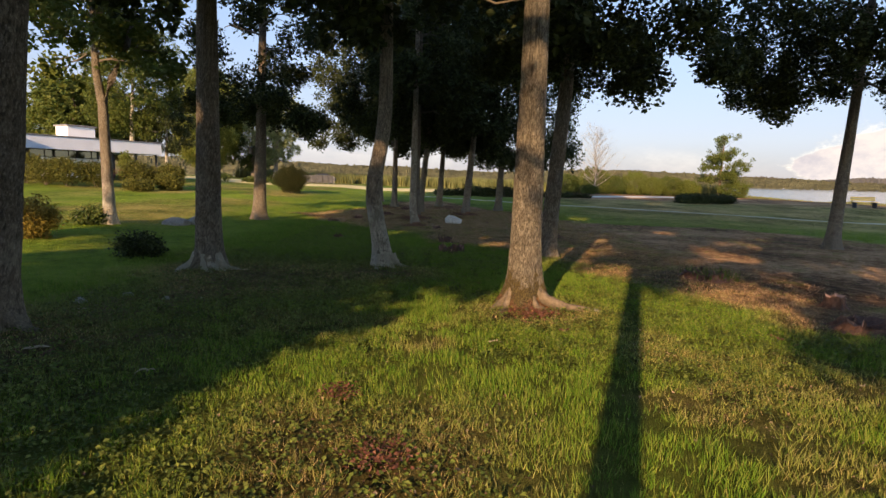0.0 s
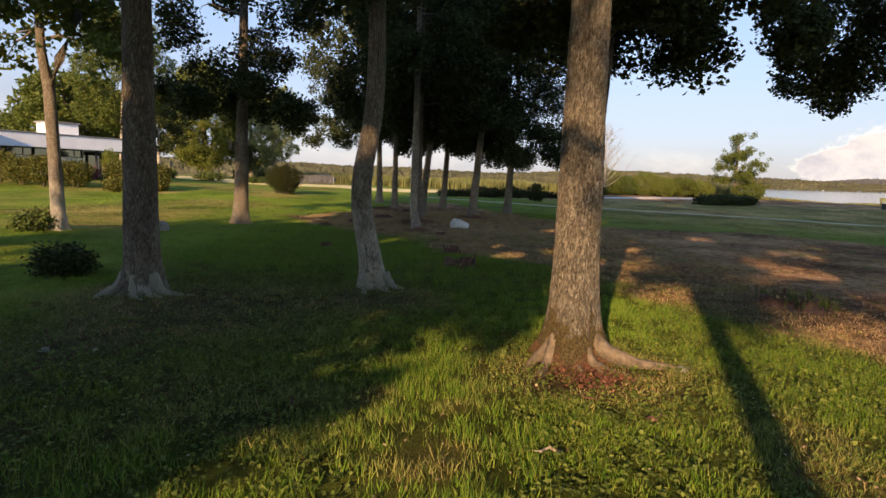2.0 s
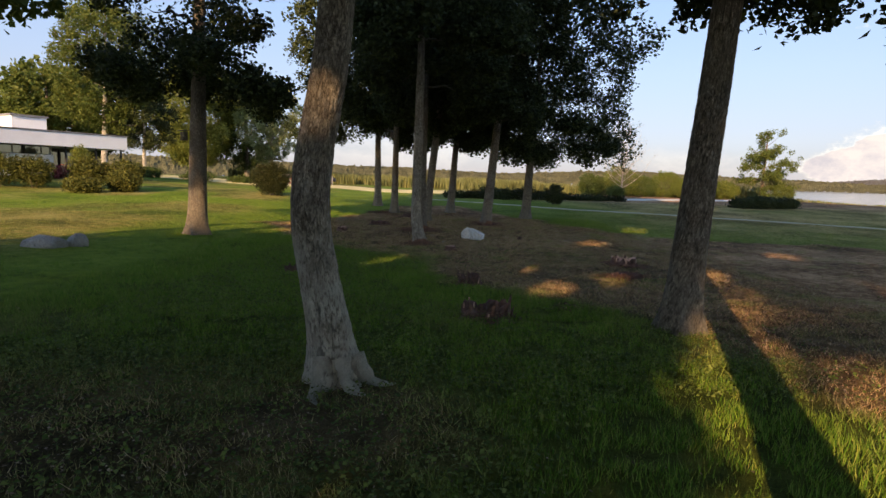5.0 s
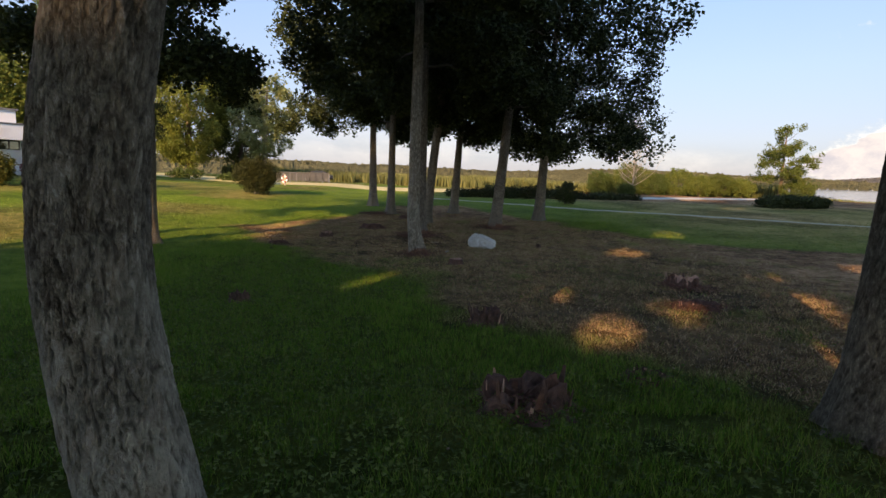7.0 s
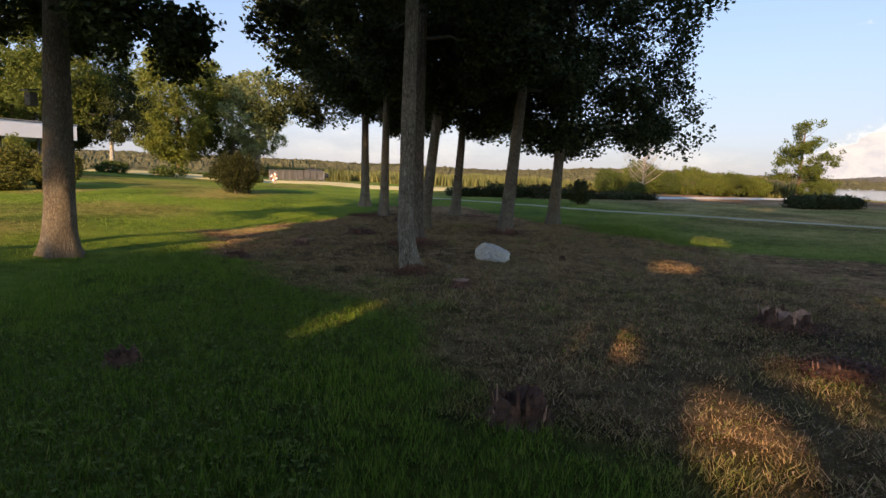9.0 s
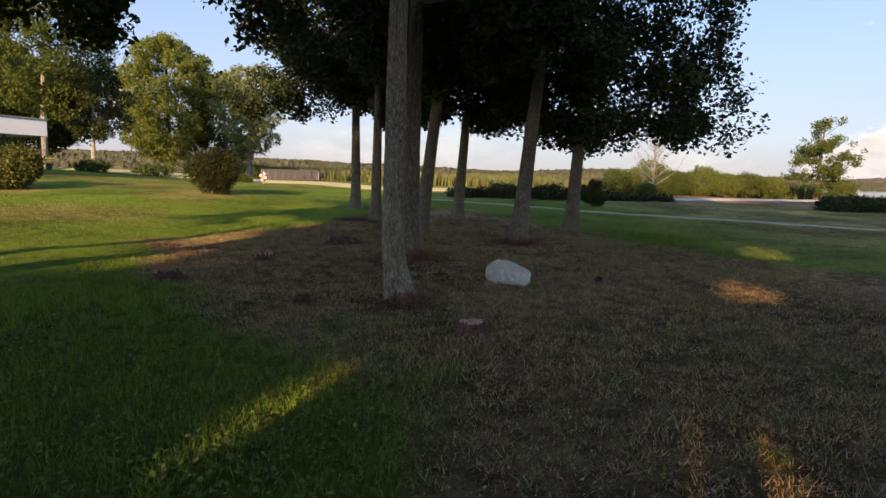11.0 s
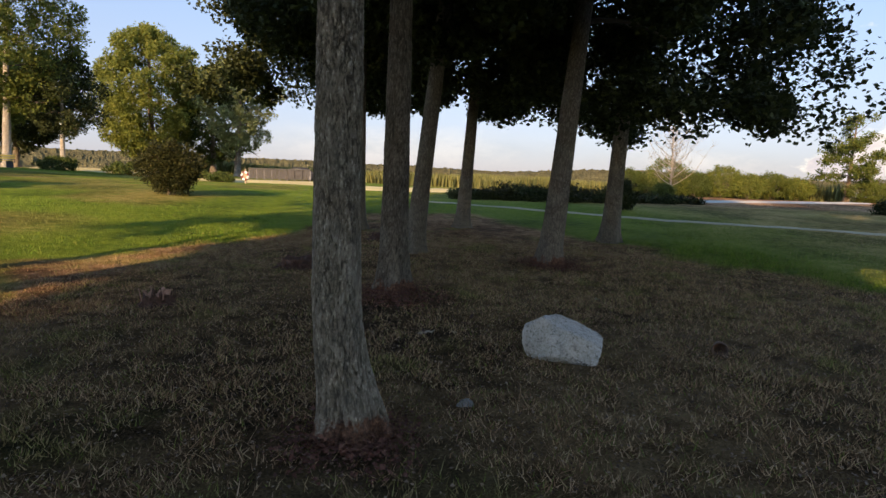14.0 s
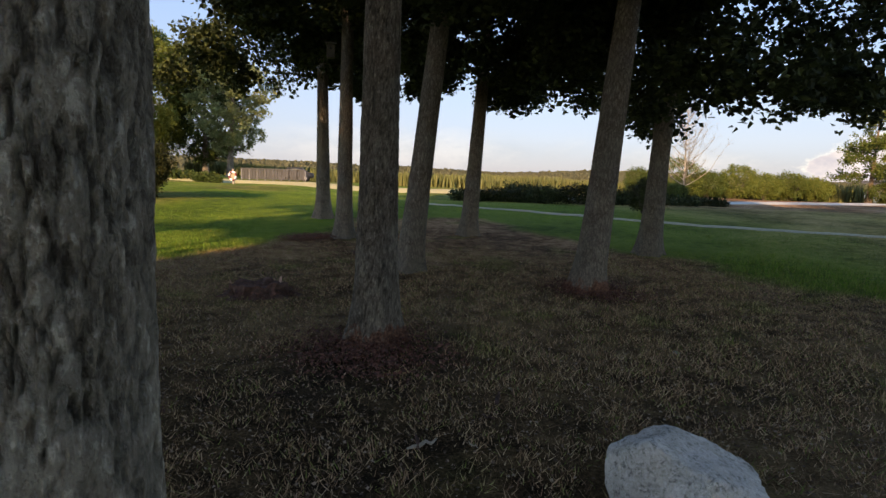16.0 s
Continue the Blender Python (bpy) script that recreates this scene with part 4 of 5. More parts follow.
for k, (x, y, r, h) in enumerate(((-26.0, 57.5, 1.6, 0.9), (-22.0, 58.5, 1.6, 0.9), (-18.5, 60, 1.5, 0.7), (-15.5, 58, 1.0, 0.6))):
    bush(x, y, r, r * 0.6, h, 95 + k, M_SHRUB, "low rounded shrub along the lawn's far edge", group="far lawn edge", clumps=90, per=30, size=0.14)
M_SCRUB = leaf_mat("leaf_scrub", (0.06, 0.085, 0.018), (0.12, 0.145, 0.03), (0.20, 0.205, 0.055), 0.3)
DARKBED = "low dark shrub in the bed beside the gravel path"
for k, (x, y, r, h) in enumerate(((0.8, 46.5, 0.9, 0.6), (2.3, 46.4, 1.1, 0.7), (3.8, 46.2, 1.1, 0.85), (5.4, 46.2, 1.2, 1.05), (7.0, 46.6, 1.1, 0.8), (8.6, 47.2, 1.1, 0.55), (10.3, 47.8, 1.2, 0.5), (12.0, 48.6, 1.1, 0.4), (3.4, 48.4, 1.4, 1.05))):
    bush(x, y, r, r * 0.7, h * 0.8, 110 + k, M_OLIVE if k % 2 else M_LEAF, DARKBED, group="dark shrub bed", clumps=110, per=20, size=0.12)
for k, (x, y, r, h) in enumerate(((15.6, 69, 1.6, 2.4), (18.6, 68.5, 2.2, 3.4), (21.0, 68.5, 1.7, 2.3), (23.4, 68.6, 1.7, 3.0), (25.6, 68.6, 1.7, 2.3), (27.8, 68.8, 1.8, 2.4), (30.0, 69, 1.5, 2.0), (33.5, 65.6, 2.0, 1.7), (17.2, 65.5, 0.8, 1.0))):
    bush(x, y, r, r * 0.8, h, 130 + k, (M_SHRUB, M_SCRUB, M_SHRUB, M_SCRUB, M_SCRUB, M_LEAF_LIT, M_SCRUB, M_LEAF_LIT, M_SHRUB)[k], "bushy green willow scrub along the shore", group="shore scrub", clumps=260, per=44, size=0.10, spread=0.16)
hedge(18.2, 43.2, 23.6, 45.6, 1.3, 0.62, 150, M_LEAF, "long low dark hedge on the open lawn")


# reeds and meadow plants behind the shore
def reeds(name, n, xr, yr, h, seed, label, w=0.05, mat=None):
    rng = np.random.default_rng(seed)
    x, y = rng.uniform(*xr, n), rng.uniform(*yr, n)
    keep = vnoise(x * 0.35 + seed, y * 0.35) > 0.25
    x, y = x[keep], y[keep]
    n = len(x)
    z = np.maximum(land(x, y), -0.6) - 0.05
    a = rng.uniform(0, 6.28, n)
    hh = h * rng.uniform(0.55, 1.1, n) * (0.7 + 0.5 * vnoise(x * 0.25, y * 0.25 + seed))
    dx, dy = np.cos(a) * w, np.sin(a) * w
    lx, ly = rng.normal(size=n) * 0.12 * hh, rng.normal(size=n) * 0.12 * hh
    v = np.stack([np.stack([x - dx, y - dy, z], 1), np.stack([x + dx, y + dy, z], 1),
                  np.stack([x + dx * 0.8 + lx * 0.5, y + dy * 0.8 + ly * 0.5, z + hh * 0.6], 1), np.stack([x + lx, y + ly, z + hh], 1)], 1).reshape(-1, 3)
    f = np.arange(n)[:, None] * 4 + [0, 1, 2, 3]
    return tagged(new(name, np_mesh(name, v, f, mat or M_REED, False)), label, "reeds", kind="stuff")


reeds("reed_bed", 14000, (6, 36), (71, 77), 1.6, 160, "yellow-green reed bed at the water's edge", 0.06)
reeds("meadow_reeds", 30000, (-30, 14), (86, 112), 1.6, 161, "tall yellow-green meadow growth in sunlight", 0.09)
reeds("shore_grass", 9000, (36, 62), (66, 86), 0.35, 162, "dry pale shore grass", 0.06)
reeds("rush_tuft", 260, (5.0, 5.9), (10.5, 11.4), 0.32, 163, "tuft of rushes around an old stump", 0.009, M_LEAF_LIT)


# gravel path and pale shore strip
def strip(name, line, width, mat, label, lift=0.035):
    pts = np.array(line, float)
    t = np.linspace(0, len(pts) - 1, 90)
    cx, cy = np.interp(t, range(len(pts)), pts[:, 0]), np.interp(t, range(len(pts)), pts[:, 1])
    dx, dy = np.gradient(cx), np.gradient(cy)
    n = np.hypot(dx, dy)
    nx, ny = -dy / n, dx / n
    cols = []
    for s in np.linspace(-1, 1, 7):
        w = width * 0.5 * (s + 0.18 * (vnoise(t * 3.1 + 7, t * 0 + s * 3) - 0.5) * abs(s))
        x, y = cx + nx * w, cy + ny * w
        cols.append(np.stack([x, y, land(x, y) + lift * (1 - abs(s) ** 6) + (-0.03 if abs(s) == 1 else 0)], 1))
    v = np.stack(cols, 1).reshape(-1, 3)
    i, j = np.meshgrid(np.arange(89), np.arange(6), indexing="ij")
    a = i * 7 + j
    f = np.stack([a, a + 1, a + 8, a + 7], -1).reshape(-1, 4)
    return tagged(new(name, np_mesh(name, v, f, mat)), label, "path", kind="structure")


strip("path", [(-1.5, 42.8), (0, 41.6), (3.3, 39), (7.6, 36.9), (12, 35), (20, 32.5), (40, 29)], 0.36, M_PATH, "narrow pale gravel footpath across the lawn", 0.035)
strip("pavement_landing", [(-30, 64), (-20, 63), (-10, 62), (0, 61), (4, 61)], 8.0, M_SAND, "pale dry sandy landing ground", 0.16)
strip("pavement", [(6, 52), (10, 52.5), (14, 53.5), (20, 56.5), (26, 60), (31, 63)], 2.4, M_GRAVEL, "pale gravel strip along the shore", 0.07)


# ---- the low house ----
def build_house():
    ob = empty("house", -28.0, 38.0, 0.62, "low modern house with a deep pale fascia and dark windows", "house", turn=61)
    part("wall", box_bm(6.6, 9.0, 2.7, (3.3, 4.92, 1.25), 0.02), M_WHITE, ob, "white rendered wall")
    part("side_wall", box_bm(3.4, 6.0, 2.7, (8.3, 7.0, 1.25), 0.02), M_DARK, ob, "dark recessed terrace wall")
    roof = part("roof", box_bm(11.6, 11.2, 0.16, (4.9, 4.7, 3.42), 0.02), M_ROOF, ob, "flat dark roof felt")
    part("fascia", box_bm(11.6, 0.14, 0.86, (4.9, -0.95, 2.98), 0.015), M_FASCIA, ob, "deep pale grey fascia")
    part("fascia", box_bm(0.14, 11.0, 0.86, (10.68, 4.7, 2.98), 0.015), M_FASCIA, ob)
    part("fascia", box_bm(0.14, 11.0, 0.86, (-0.88, 4.7, 2.98), 0.015), M_FASCIA, ob)
    part("soffit", box_bm(11.4, 10.9, 0.08, (4.9, 4.7, 2.62), 0.0), M_WHITE, ob, "white boarded soffit")
    part("chimney", box_bm(2.0, 1.5, 0.9, (5.6, 1.6, 3.9), 0.02), M_WHITE, roof, "square white chimney block")
    part("chimney_cap", box_bm(2.2, 1.7, 0.1, (5.6, 1.6, 4.38), 0.01), M_ROOF, roof)
    part("roof_edge", box_bm(11.7, 0.2, 0.07, (4.9, -0.97, 3.46), 0.005), M_ROOF, roof, "thin dark metal roof edge")
    part("antenna", box_bm(0.03, 0.03, 2.6, (1.2, 5.0, 4.8), 0.0), M_DARK, roof, "thin aerial mast")
    part("annex", box_bm(1.5, 2.6, 1.2, (-0.95, -1.6, 2.9), 0.02), M_WHITE, ob, "white upper block over a dark porch")
    part("porch_wall", box_bm(1.3, 0.2, 2.5, (-0.95, -0.3, 1.1), 0.01), M_DARK, ob, "dark recessed porch")
    part("spandrel", box_bm(6.5, 0.12, 0.5, (3.35, 0.30, 1.78), 0.01), M_WHITE, ob, "bright white wall band below the windows")
    part("parapet", box_bm(6.0, 0.2, 0.62, (2.9, -0.6, 1.0), 0.02), M_WHITE, ob, "low white terrace wall")
    for k in range(4):
        w = empty("window", 0, 0, 0, "strip window reflecting the evening sky", "")
        hang(w, ob)
        x = 0.9 + k * 1.6
        part("window_frame", box_bm(1.56, 0.1, 0.56, (x, 0.37, 2.30), 0.01), M_DARK, w)
        part("pane", box_bm(1.38, 0.04, 0.46, (x, 0.31, 2.30), 0.0), M_GLASS, w)
        part("mullion", box_bm(0.05, 0.05, 0.46, (x + 0.2, 0.28, 2.30), 0.004), M_DARK, w)
    for k in range(3):
        w = empty("window", 0, 0, 0, "tall dark terrace window", "")
        hang(w, ob)
        part("window_frame", box_bm(0.95, 0.1, 2.2, (7.2 + k * 1.05, 3.92, 1.3), 0.01), M_DARK, w)
        part("pane", box_bm(0.82, 0.04, 2.05, (7.2 + k * 1.05, 3.85, 1.3), 0.0), M_GLASS, w)
    for x in (6.9, 8.8, 10.5):
        part("post", box_bm(0.11, 0.11, 2.75, (x, -0.6, 1.22), 0.008), M_DARK, ob, "slim dark terrace post")
    part("terrace", box_bm(11.0, 3.0, 0.3, (4.9, -0.6, -0.1), 0.02), M_PATH, ob, "paved terrace")
    for k in range(6):
        part("railing_slat", box_bm(0.05, 0.04, 0.8, (7.2 + k * 0.6, -0.75, 0.5), 0.005), M_DARK, ob)


build_house()
for k, x in enumerate((-24.2, -23.5, -22.9)):
    bush(x, 43.2 + k * 1.1, 0.5, 0.4, 0.95, 170 + k, M_RED, "red flowering plant beside the terrace", name="flower_bush", clumps=50, per=26, group="terrace flowers")


# ---- the landing place beyond the lawn ----
def build_fence():
    ob = empty("fence", -18.3, 72, float(land(-18.3, 72)), "dark slatted fence with grey posts by the landing", "fence")
    for k in range(9):
        part("post", box_bm(0.07, 0.07, 1.1, (k * 0.7, 0.1, 0.45), 0.01), M_ROOF, ob, "weathered grey post")
    for k in range(40):
        part("slat", box_bm(0.11, 0.03, 0.85, (0.08 + k * 0.138, 0.08, 0.5), 0.004), M_DARK, ob)
    part("rail", box_bm(5.7, 0.05, 0.09, (2.8, 0.02, 0.98), 0.005), M_DARK, ob)


build_fence()


def build_buoy():
    ob = empty("lifebuoy_stand", -12.7, 55.0, float(land(-12.7, 55.0)), "red and white lifebuoy on a wooden board", "lifebuoy")
    part("post", box_bm(0.09, 0.09, 1.0, (0, 0, 0.4), 0.008), M_WOOD, ob)
    part("board", box_bm(0.44, 0.03, 0.5, (0, -0.06, 0.5), 0.01), M_WOOD, ob, "wooden board")
    for k in range(8):
        a0 = k * math.pi / 4
        th = np.linspace(a0, a0 + math.pi / 4, 6)
        v, f = tube(np.stack([np.cos(th) * 0.20, 0 * th - 0.13, 0.5 + np.sin(th) * 0.23], 1), np.full(6, 0.055), 8)
        part_np("ring_section", v, f, M_WHITE if k % 2 else M_RED, ob)


build_buoy()


def build_car():
    ob = empty("car", -15.9, 80.5, float(land(-15.9, 80.5)), "small dark parked car seen from far across the lawn", "car", turn=8)
    bm = bmesh.new()
    prof = [(-1.9, 0.35), (-1.9, 0.72), (-1.2, 0.88), (-0.55, 1.36), (0.75, 1.4), (1.35, 0.95), (1.9, 0.85), (1.92, 0.35)]
    vs = [[bm.verts.new((px, s * (0.8 - 0.18 * (pz > 1)), pz)) for px, pz in prof] for s in (-1, 1)]
    bm.faces.new(vs[0])
    bm.faces.new(vs[1][::-1])
    for k in range(len(prof)):
        q = (k + 1) % len(prof)
        bm.faces.new((vs[0][q], vs[0][k], vs[1][k], vs[1][q]))
    bmesh.ops.bevel(bm, geom=bm.edges[:], offset=0.06, segments=2, affect='EDGES')
    part("body", bm, M_DARK, ob, smooth=True)
    for s in (-1, 1):
        part("side_window", box_bm(1.15, 0.03, 0.32, (0.1, s * 0.70, 1.1), 0.02), M_GLASS, ob)
        for px in (-1.2, 1.2):
            w = part_np("wheel", *tube([[px, s * 0.62, 0.31], [px, s * 0.64, 0.31], [px, s * 0.80, 0.31], [px, s * 0.82, 0.31]], [0.02, 0.31, 0.31, 0.02], 18), M_DARK, ob)
            part_np("rim", *tube([[px, s * 0.80, 0.31], [px, s * 0.815, 0.31], [px, s * 0.83, 0.31]], [0.17, 0.16, 0.01], 14), M_ROOF, w)


build_car()


def bench(x, y, w, turn, label):
    ob = empty("bench", x, y, float(land(x, y)), label, "bench", turn=turn)
    for k in range(3):
        part("seat_plank", box_bm(w, 0.13, 0.04, (0, -0.15 + k * 0.15, 0.45), 0.006), M_YELLOW, ob)
    for k in range(2):
        part("back_plank", box_bm(w, 0.03, 0.12, (0, 0.26 + k * 0.02, 0.62 + k * 0.16), 0.006), M_YELLOW, ob)
    for s in (-1, 1):
        part("leg", box_bm(0.08, 0.42, 0.5, (s * w * 0.4, 0, 0.19), 0.01), M_DARK, ob)
        part("back_support", box_bm(0.06, 0.05, 0.55, (s * w * 0.4, 0.3, 0.6), 0.006), M_DARK, ob)


bench(33.7, 45.2, 2.1, 4, "long yellow wooden bench near the shore")
bench(-29.2, 56.8, 1.6, -20, "yellow bench at the far edge of the lawn")

# ---- stones and stumps ----
def rock(name, x, y, sx, sy, sz, seed, label, cuts=9, turn=0.0, sink=0.08, category="boulder", sub=4, group="", planes=(), mat=None):
    """A rounded block with broken facets; planes are (normal, distance) cuts."""
    rng = np.random.default_rng(seed)
    bm = bmesh.new()
    bmesh.ops.create_icosphere(bm, subdivisions=sub, radius=1.0)
    p = np.array([v.co for v in bm.verts])
    p = np.sign(p) * np.abs(p) ** 0.75
    todo = list(planes)
    for _ in range(0 if planes else cuts):
        n = rng.normal(size=3)
        n[2] = abs(n[2]) * 0.8
        todo.append((n, rng.uniform(0.62, 0.85)))
    for n, d in todo:
        n = np.asarray(n, float) / np.linalg.norm(n)
        over = np.maximum(p @ n - d, 0)
        p -= over[:, None] * n * 0.95
    q = p * 2.2 + seed
    p *= 1 + 0.22 * (fbm(q[:, 0], q[:, 1], q[:, 2], 4) - 0.5)[:, None] + 0.06 * (fbm(q[:, 0] * 5, q[:, 1] * 5, q[:, 2] * 5, 3) - 0.5)[:, None]
    p[:, :2] *= np.where(p[:, 2:] < 0, 1 + 0.25 * p[:, 2:], 1.0)
    p *= [sx, sy, sz]
    for v, c in zip(bm.verts, p):
        v.co = c
    ob = part(name, bm, mat or M_STONE, None, smooth=True)
    ob.matrix_world = pose(x, y, float(land(x, y)) + sz * 0.72 - sink, 0, 0, turn)
    return tagged(ob, label, category, group)


rock("boulder", 0.88, 23.5, 0.36, 0.28, 0.275, 5, "pale grey granite boulder with dark lichen specks", turn=-6, sub=5, sink=0.105,
     planes=(((0.55, -0.12, 1.0), 0.52), ((-1.0, -0.75, 0.25), 0.72), ((1.0, -0.2, 0.05), 0.78), ((0.22, -1.0, 0.42), 0.60), ((-0.2, -0.8, -0.9), 0.66), ((-0.6, 0.3, 1.0), 0.96)))
rock("boulder", -10.65, 17.7, 0.28, 0.22, 0.19, 8, "grey field stone lying in the grass", turn=20, mat=M_FIELD)
rock("boulder", -8.0, 18.2, 0.50, 0.30, 0.21, 11, "long pale boulder at the lawn's shaded edge", turn=10, cuts=16, mat=M_FIELD)
rock("boulder", -7.55, 18.6, 0.22, 0.18, 0.24, 14, "small boulder beside a longer one", turn=40, cuts=14, mat=M_FIELD)
for k, (x, y, s) in enumerate(((0.02, 22.4, 0.07), (1.75, 25.9, 0.05), (-4.3, 7.3, 0.09), (-3.4, 7.7, 0.07), (2.35, 7.6, 0.08), (-4.0, 7.9, 0.08), (3.3, 14.0, 0.05))):
    rock("stone", x, y, s, s * 0.8, s * 0.7, 20 + k, "small grey stone in the grass", category="stone", sub=3, sink=0.04, group="small stones", mat=M_FIELD)


def stump(x, y, r, h, seed, label, ragged=0.5, cut=True):
    rng = np.random.default_rng(seed)
    z = float(land(x, y))
    ob = empty("tree_stump", x, y, z, label, "stump", "old stumps", turn=rng.uniform(0, 360))
    seg = 44
    th = np.arange(seg) * 2 * np.pi / seg
    rim = h * (1.1 - 1.25 * ragged * fbm(np.cos(th) * 3.1 + seed, np.sin(th) * 3.1, octaves=4) - 0.3 * ragged * hash01(np.arange(seg) // 2, np.arange(seg) * 0 + seed, np.arange(seg) * 0))
    rows = []
    for u in (-0.5, 0, 0.15, 0.35, 0.6, 0.85, 1.0):
        hh = rim * max(u, 0) + min(u, 0) * 0.3
        rr = r * (1 + 0.55 * math.exp(-max(u, 0) * 4) * (0.5 + 0.7 * np.cos(th * 5 + seed) ** 2)) * (1 + 0.22 * (vnoise(np.cos(th) * 6 + seed, np.sin(th) * 6, 0 * th + u * 2) - 0.5))
        rows.append(np.stack([np.cos(th) * rr, np.sin(th) * rr, hh], 1))
    for q, dz in ((0.86, -0.02), (0.6, -0.05), (0.3, -0.07)):
        inner = rows[6] * [q, q, 1] + np.stack([0 * th, 0 * th, -abs(dz) * ragged * 2 + 0.05 * ragged * vnoise(np.cos(th) * 9 * q + seed, np.sin(th) * 9 * q)], 1)
        rows.append(inner)
    v = np.concatenate(rows)

    def faces(a, b):
        i, j = np.meshgrid(np.arange(a, b), np.arange(seg), indexing="ij")
        p, q = i * seg + j, i * seg + (j + 1) % seg
        return np.stack([p, q, q + seg, p + seg], -1).reshape(-1, 4)
    part_np("bark", v[:seg * 7], faces(0, 6), M_ROT, ob, "dark crumbling bark", smooth=False)
    top = np.concatenate([v[seg * 6:], [[0, 0, float(rim.mean() - 0.1 * ragged)]]])
    f = faces(0, 3)
    last = np.stack([3 * seg + np.arange(seg), 3 * seg + (np.arange(seg) + 1) % seg, np.full(seg, 4 * seg)], 1)
    part_np("cut_face", top, [f, last], M_CUT if cut else M_ROT, ob, "weathered reddish wood", smooth=False)
    for k in range(int(5 + 16 * ragged)):
        a, q = rng.uniform(0, 6.28), r * rng.uniform(0.45, 1.2)
        e = np.array([math.cos(a), math.sin(a), 0])
        side = np.array([-e[1], e[0], 0]) * r * rng.uniform(0.06, 0.16)
        lean, top = rng.uniform(-0.25, 0.35), h * rng.uniform(0.45, 1.15)
        foot, head = e * q, e * (q + lean * top)
        thick = e * r * 0.05
        shard = np.array([foot - side - thick, foot + side - thick, foot + side + thick, foot - side + thick,
                          head - side * 0.5, head + side * rng.uniform(0.1, 0.6), head + side * 0.1 + thick * 0.4, head - side * 0.3 + thick * 0.4])
        shard[:4, 2] = -0.03
        shard[4:, 2] = top * rng.uniform(0.75, 1.0, 4)
        part_np("splinter", shard, np.array([[0, 1, 5, 4], [1, 2, 6, 5], [2, 3, 7, 6], [3, 0, 4, 7], [4, 5, 6, 7]]), M_CUT if k % 4 == 0 else M_ROT, ob, smooth=False)
    return ob


OLD = "rotten jagged tree stump sunk in the grass"
stump(0.54, 13.5, 0.27, 0.25, 1, "broad rotten stump with splintered reddish sides", 0.75, False)
stump(0.46, 16.1, 0.17, 0.24, 2, OLD, 0.6, False)
stump(3.85, 18.95, 0.24, 0.25, 3, "broken stump with a pale reddish face", 0.6)
stump(3.4, 17.2, 0.22, 0.12, 4, "low reddish stump remains", 0.6, False)
stump(0.18, 20.65, 0.12, 0.13, 5, "small sawn stump with a pale cut face", 0.2)
stump(-3.2, 24.9, 0.14, 0.20, 6, OLD, 0.6)
stump(-3.9, 22.9, 0.2, 0.13, 7, OLD, 0.7, False)
stump(-2.7, 17.0, 0.12, 0.15, 8, OLD, 0.6, False)
stump(-2.35, 27.8, 0.3, 0.16, 9, "low dark rotten stump mound", 0.5, False)
stump(6.15, 8.45, 0.13, 0.2, 10, "pale weathered stump beside the brown patch", 0.3)
stump(5.55, 7.0, 0.28, 0.17, 11, OLD, 0.6, False)
stump(5.3, 10.9, 0.35, 0.18, 12, "broken stump overgrown with rushes", 0.6, False)
stump(1.65, 14.2, 0.16, 0.06, 13, "flat rotten stump nearly level with the soil", 0.6, False)
stump(-1.5, 31.0, 0.2, 0.16, 14, OLD, 0.6, False)


def root_lines(x, y, specs):
    for k, (a, length, r) in enumerate(specs):
        s = np.linspace(0, 1, 9)
        px = x + np.cos(a + 0.5 * s) * (0.18 + length * s)
        py = y + np.sin(a + 0.5 * s) * (0.18 + length * s)
        pz = land(px, py) + 0.24 * np.exp(-5.5 * s) + r * (0.05 - 0.8 * s ** 2) + 0.25 * r * np.sin(5 * s + 3 * k)
        yield np.stack([px, py, pz], 1), r * (1.25 - 0.85 * s) * (1 + 0.15 * np.sin(11 * s + k))


def add_roots(ob, specs, mat):
    x, y, z = ob.location
    for pts, rr in root_lines(x, y, specs):
        v, f = tube(pts - np.array([x, y, z]), rr, 14)
        v += 0.05 * (fbm(v[:, 0] * 16, v[:, 1] * 16, v[:, 2] * 16)[:, None] - 0.5)
        part_np("root", v, f, mat, ob)


add_roots(t1, ((-0.6, 1.15, 0.065), (-2.6, 0.55, 0.055), (-1.9, 0.4, 0.05), (-1.2, 0.5, 0.045), (3.3, 0.5, 0.05), (0.5, 0.6, 0.05)), M_ROOT)
add_roots(t3, ((-1.1, 0.45, 0.06), (-0.5, 0.6, 0.07), (-2.6, 0.6, 0.07), (-1.6, 0.4, 0.06)), M_BARK_PALE)
add_roots(t2, ((-0.6, 0.35, 0.05), (-2.2, 0.35, 0.05), (-1.3, 0.3, 0.05)), M_BARK_PALE)
add_roots(t0, ((-0.4, 0.5, 0.07), (-1.5, 0.5, 0.07)), M_BARK)


def bird_box(x, y, z, turn):
    ob = empty("nest_box", x, y, z, "small weathered wooden nest box on a trunk", "nest box", turn=turn)
    part("box_body", box_bm(0.14, 0.13, 0.22, (0, 0, 0), 0.006), M_LIMB, ob)
    part("box_roof", box_bm(0.2, 0.2, 0.025, (0, -0.02, 0.145), 0.004, Matrix.Rotation(radians(8), 3, 'X')), M_DARK, ob)
    part_np("entry_hole", *tube([[0, -0.068, 0.04], [0, -0.074, 0.04], [0, -0.075, 0.04]], [0.02, 0.02, 0.001], 12), M_DARK, ob)


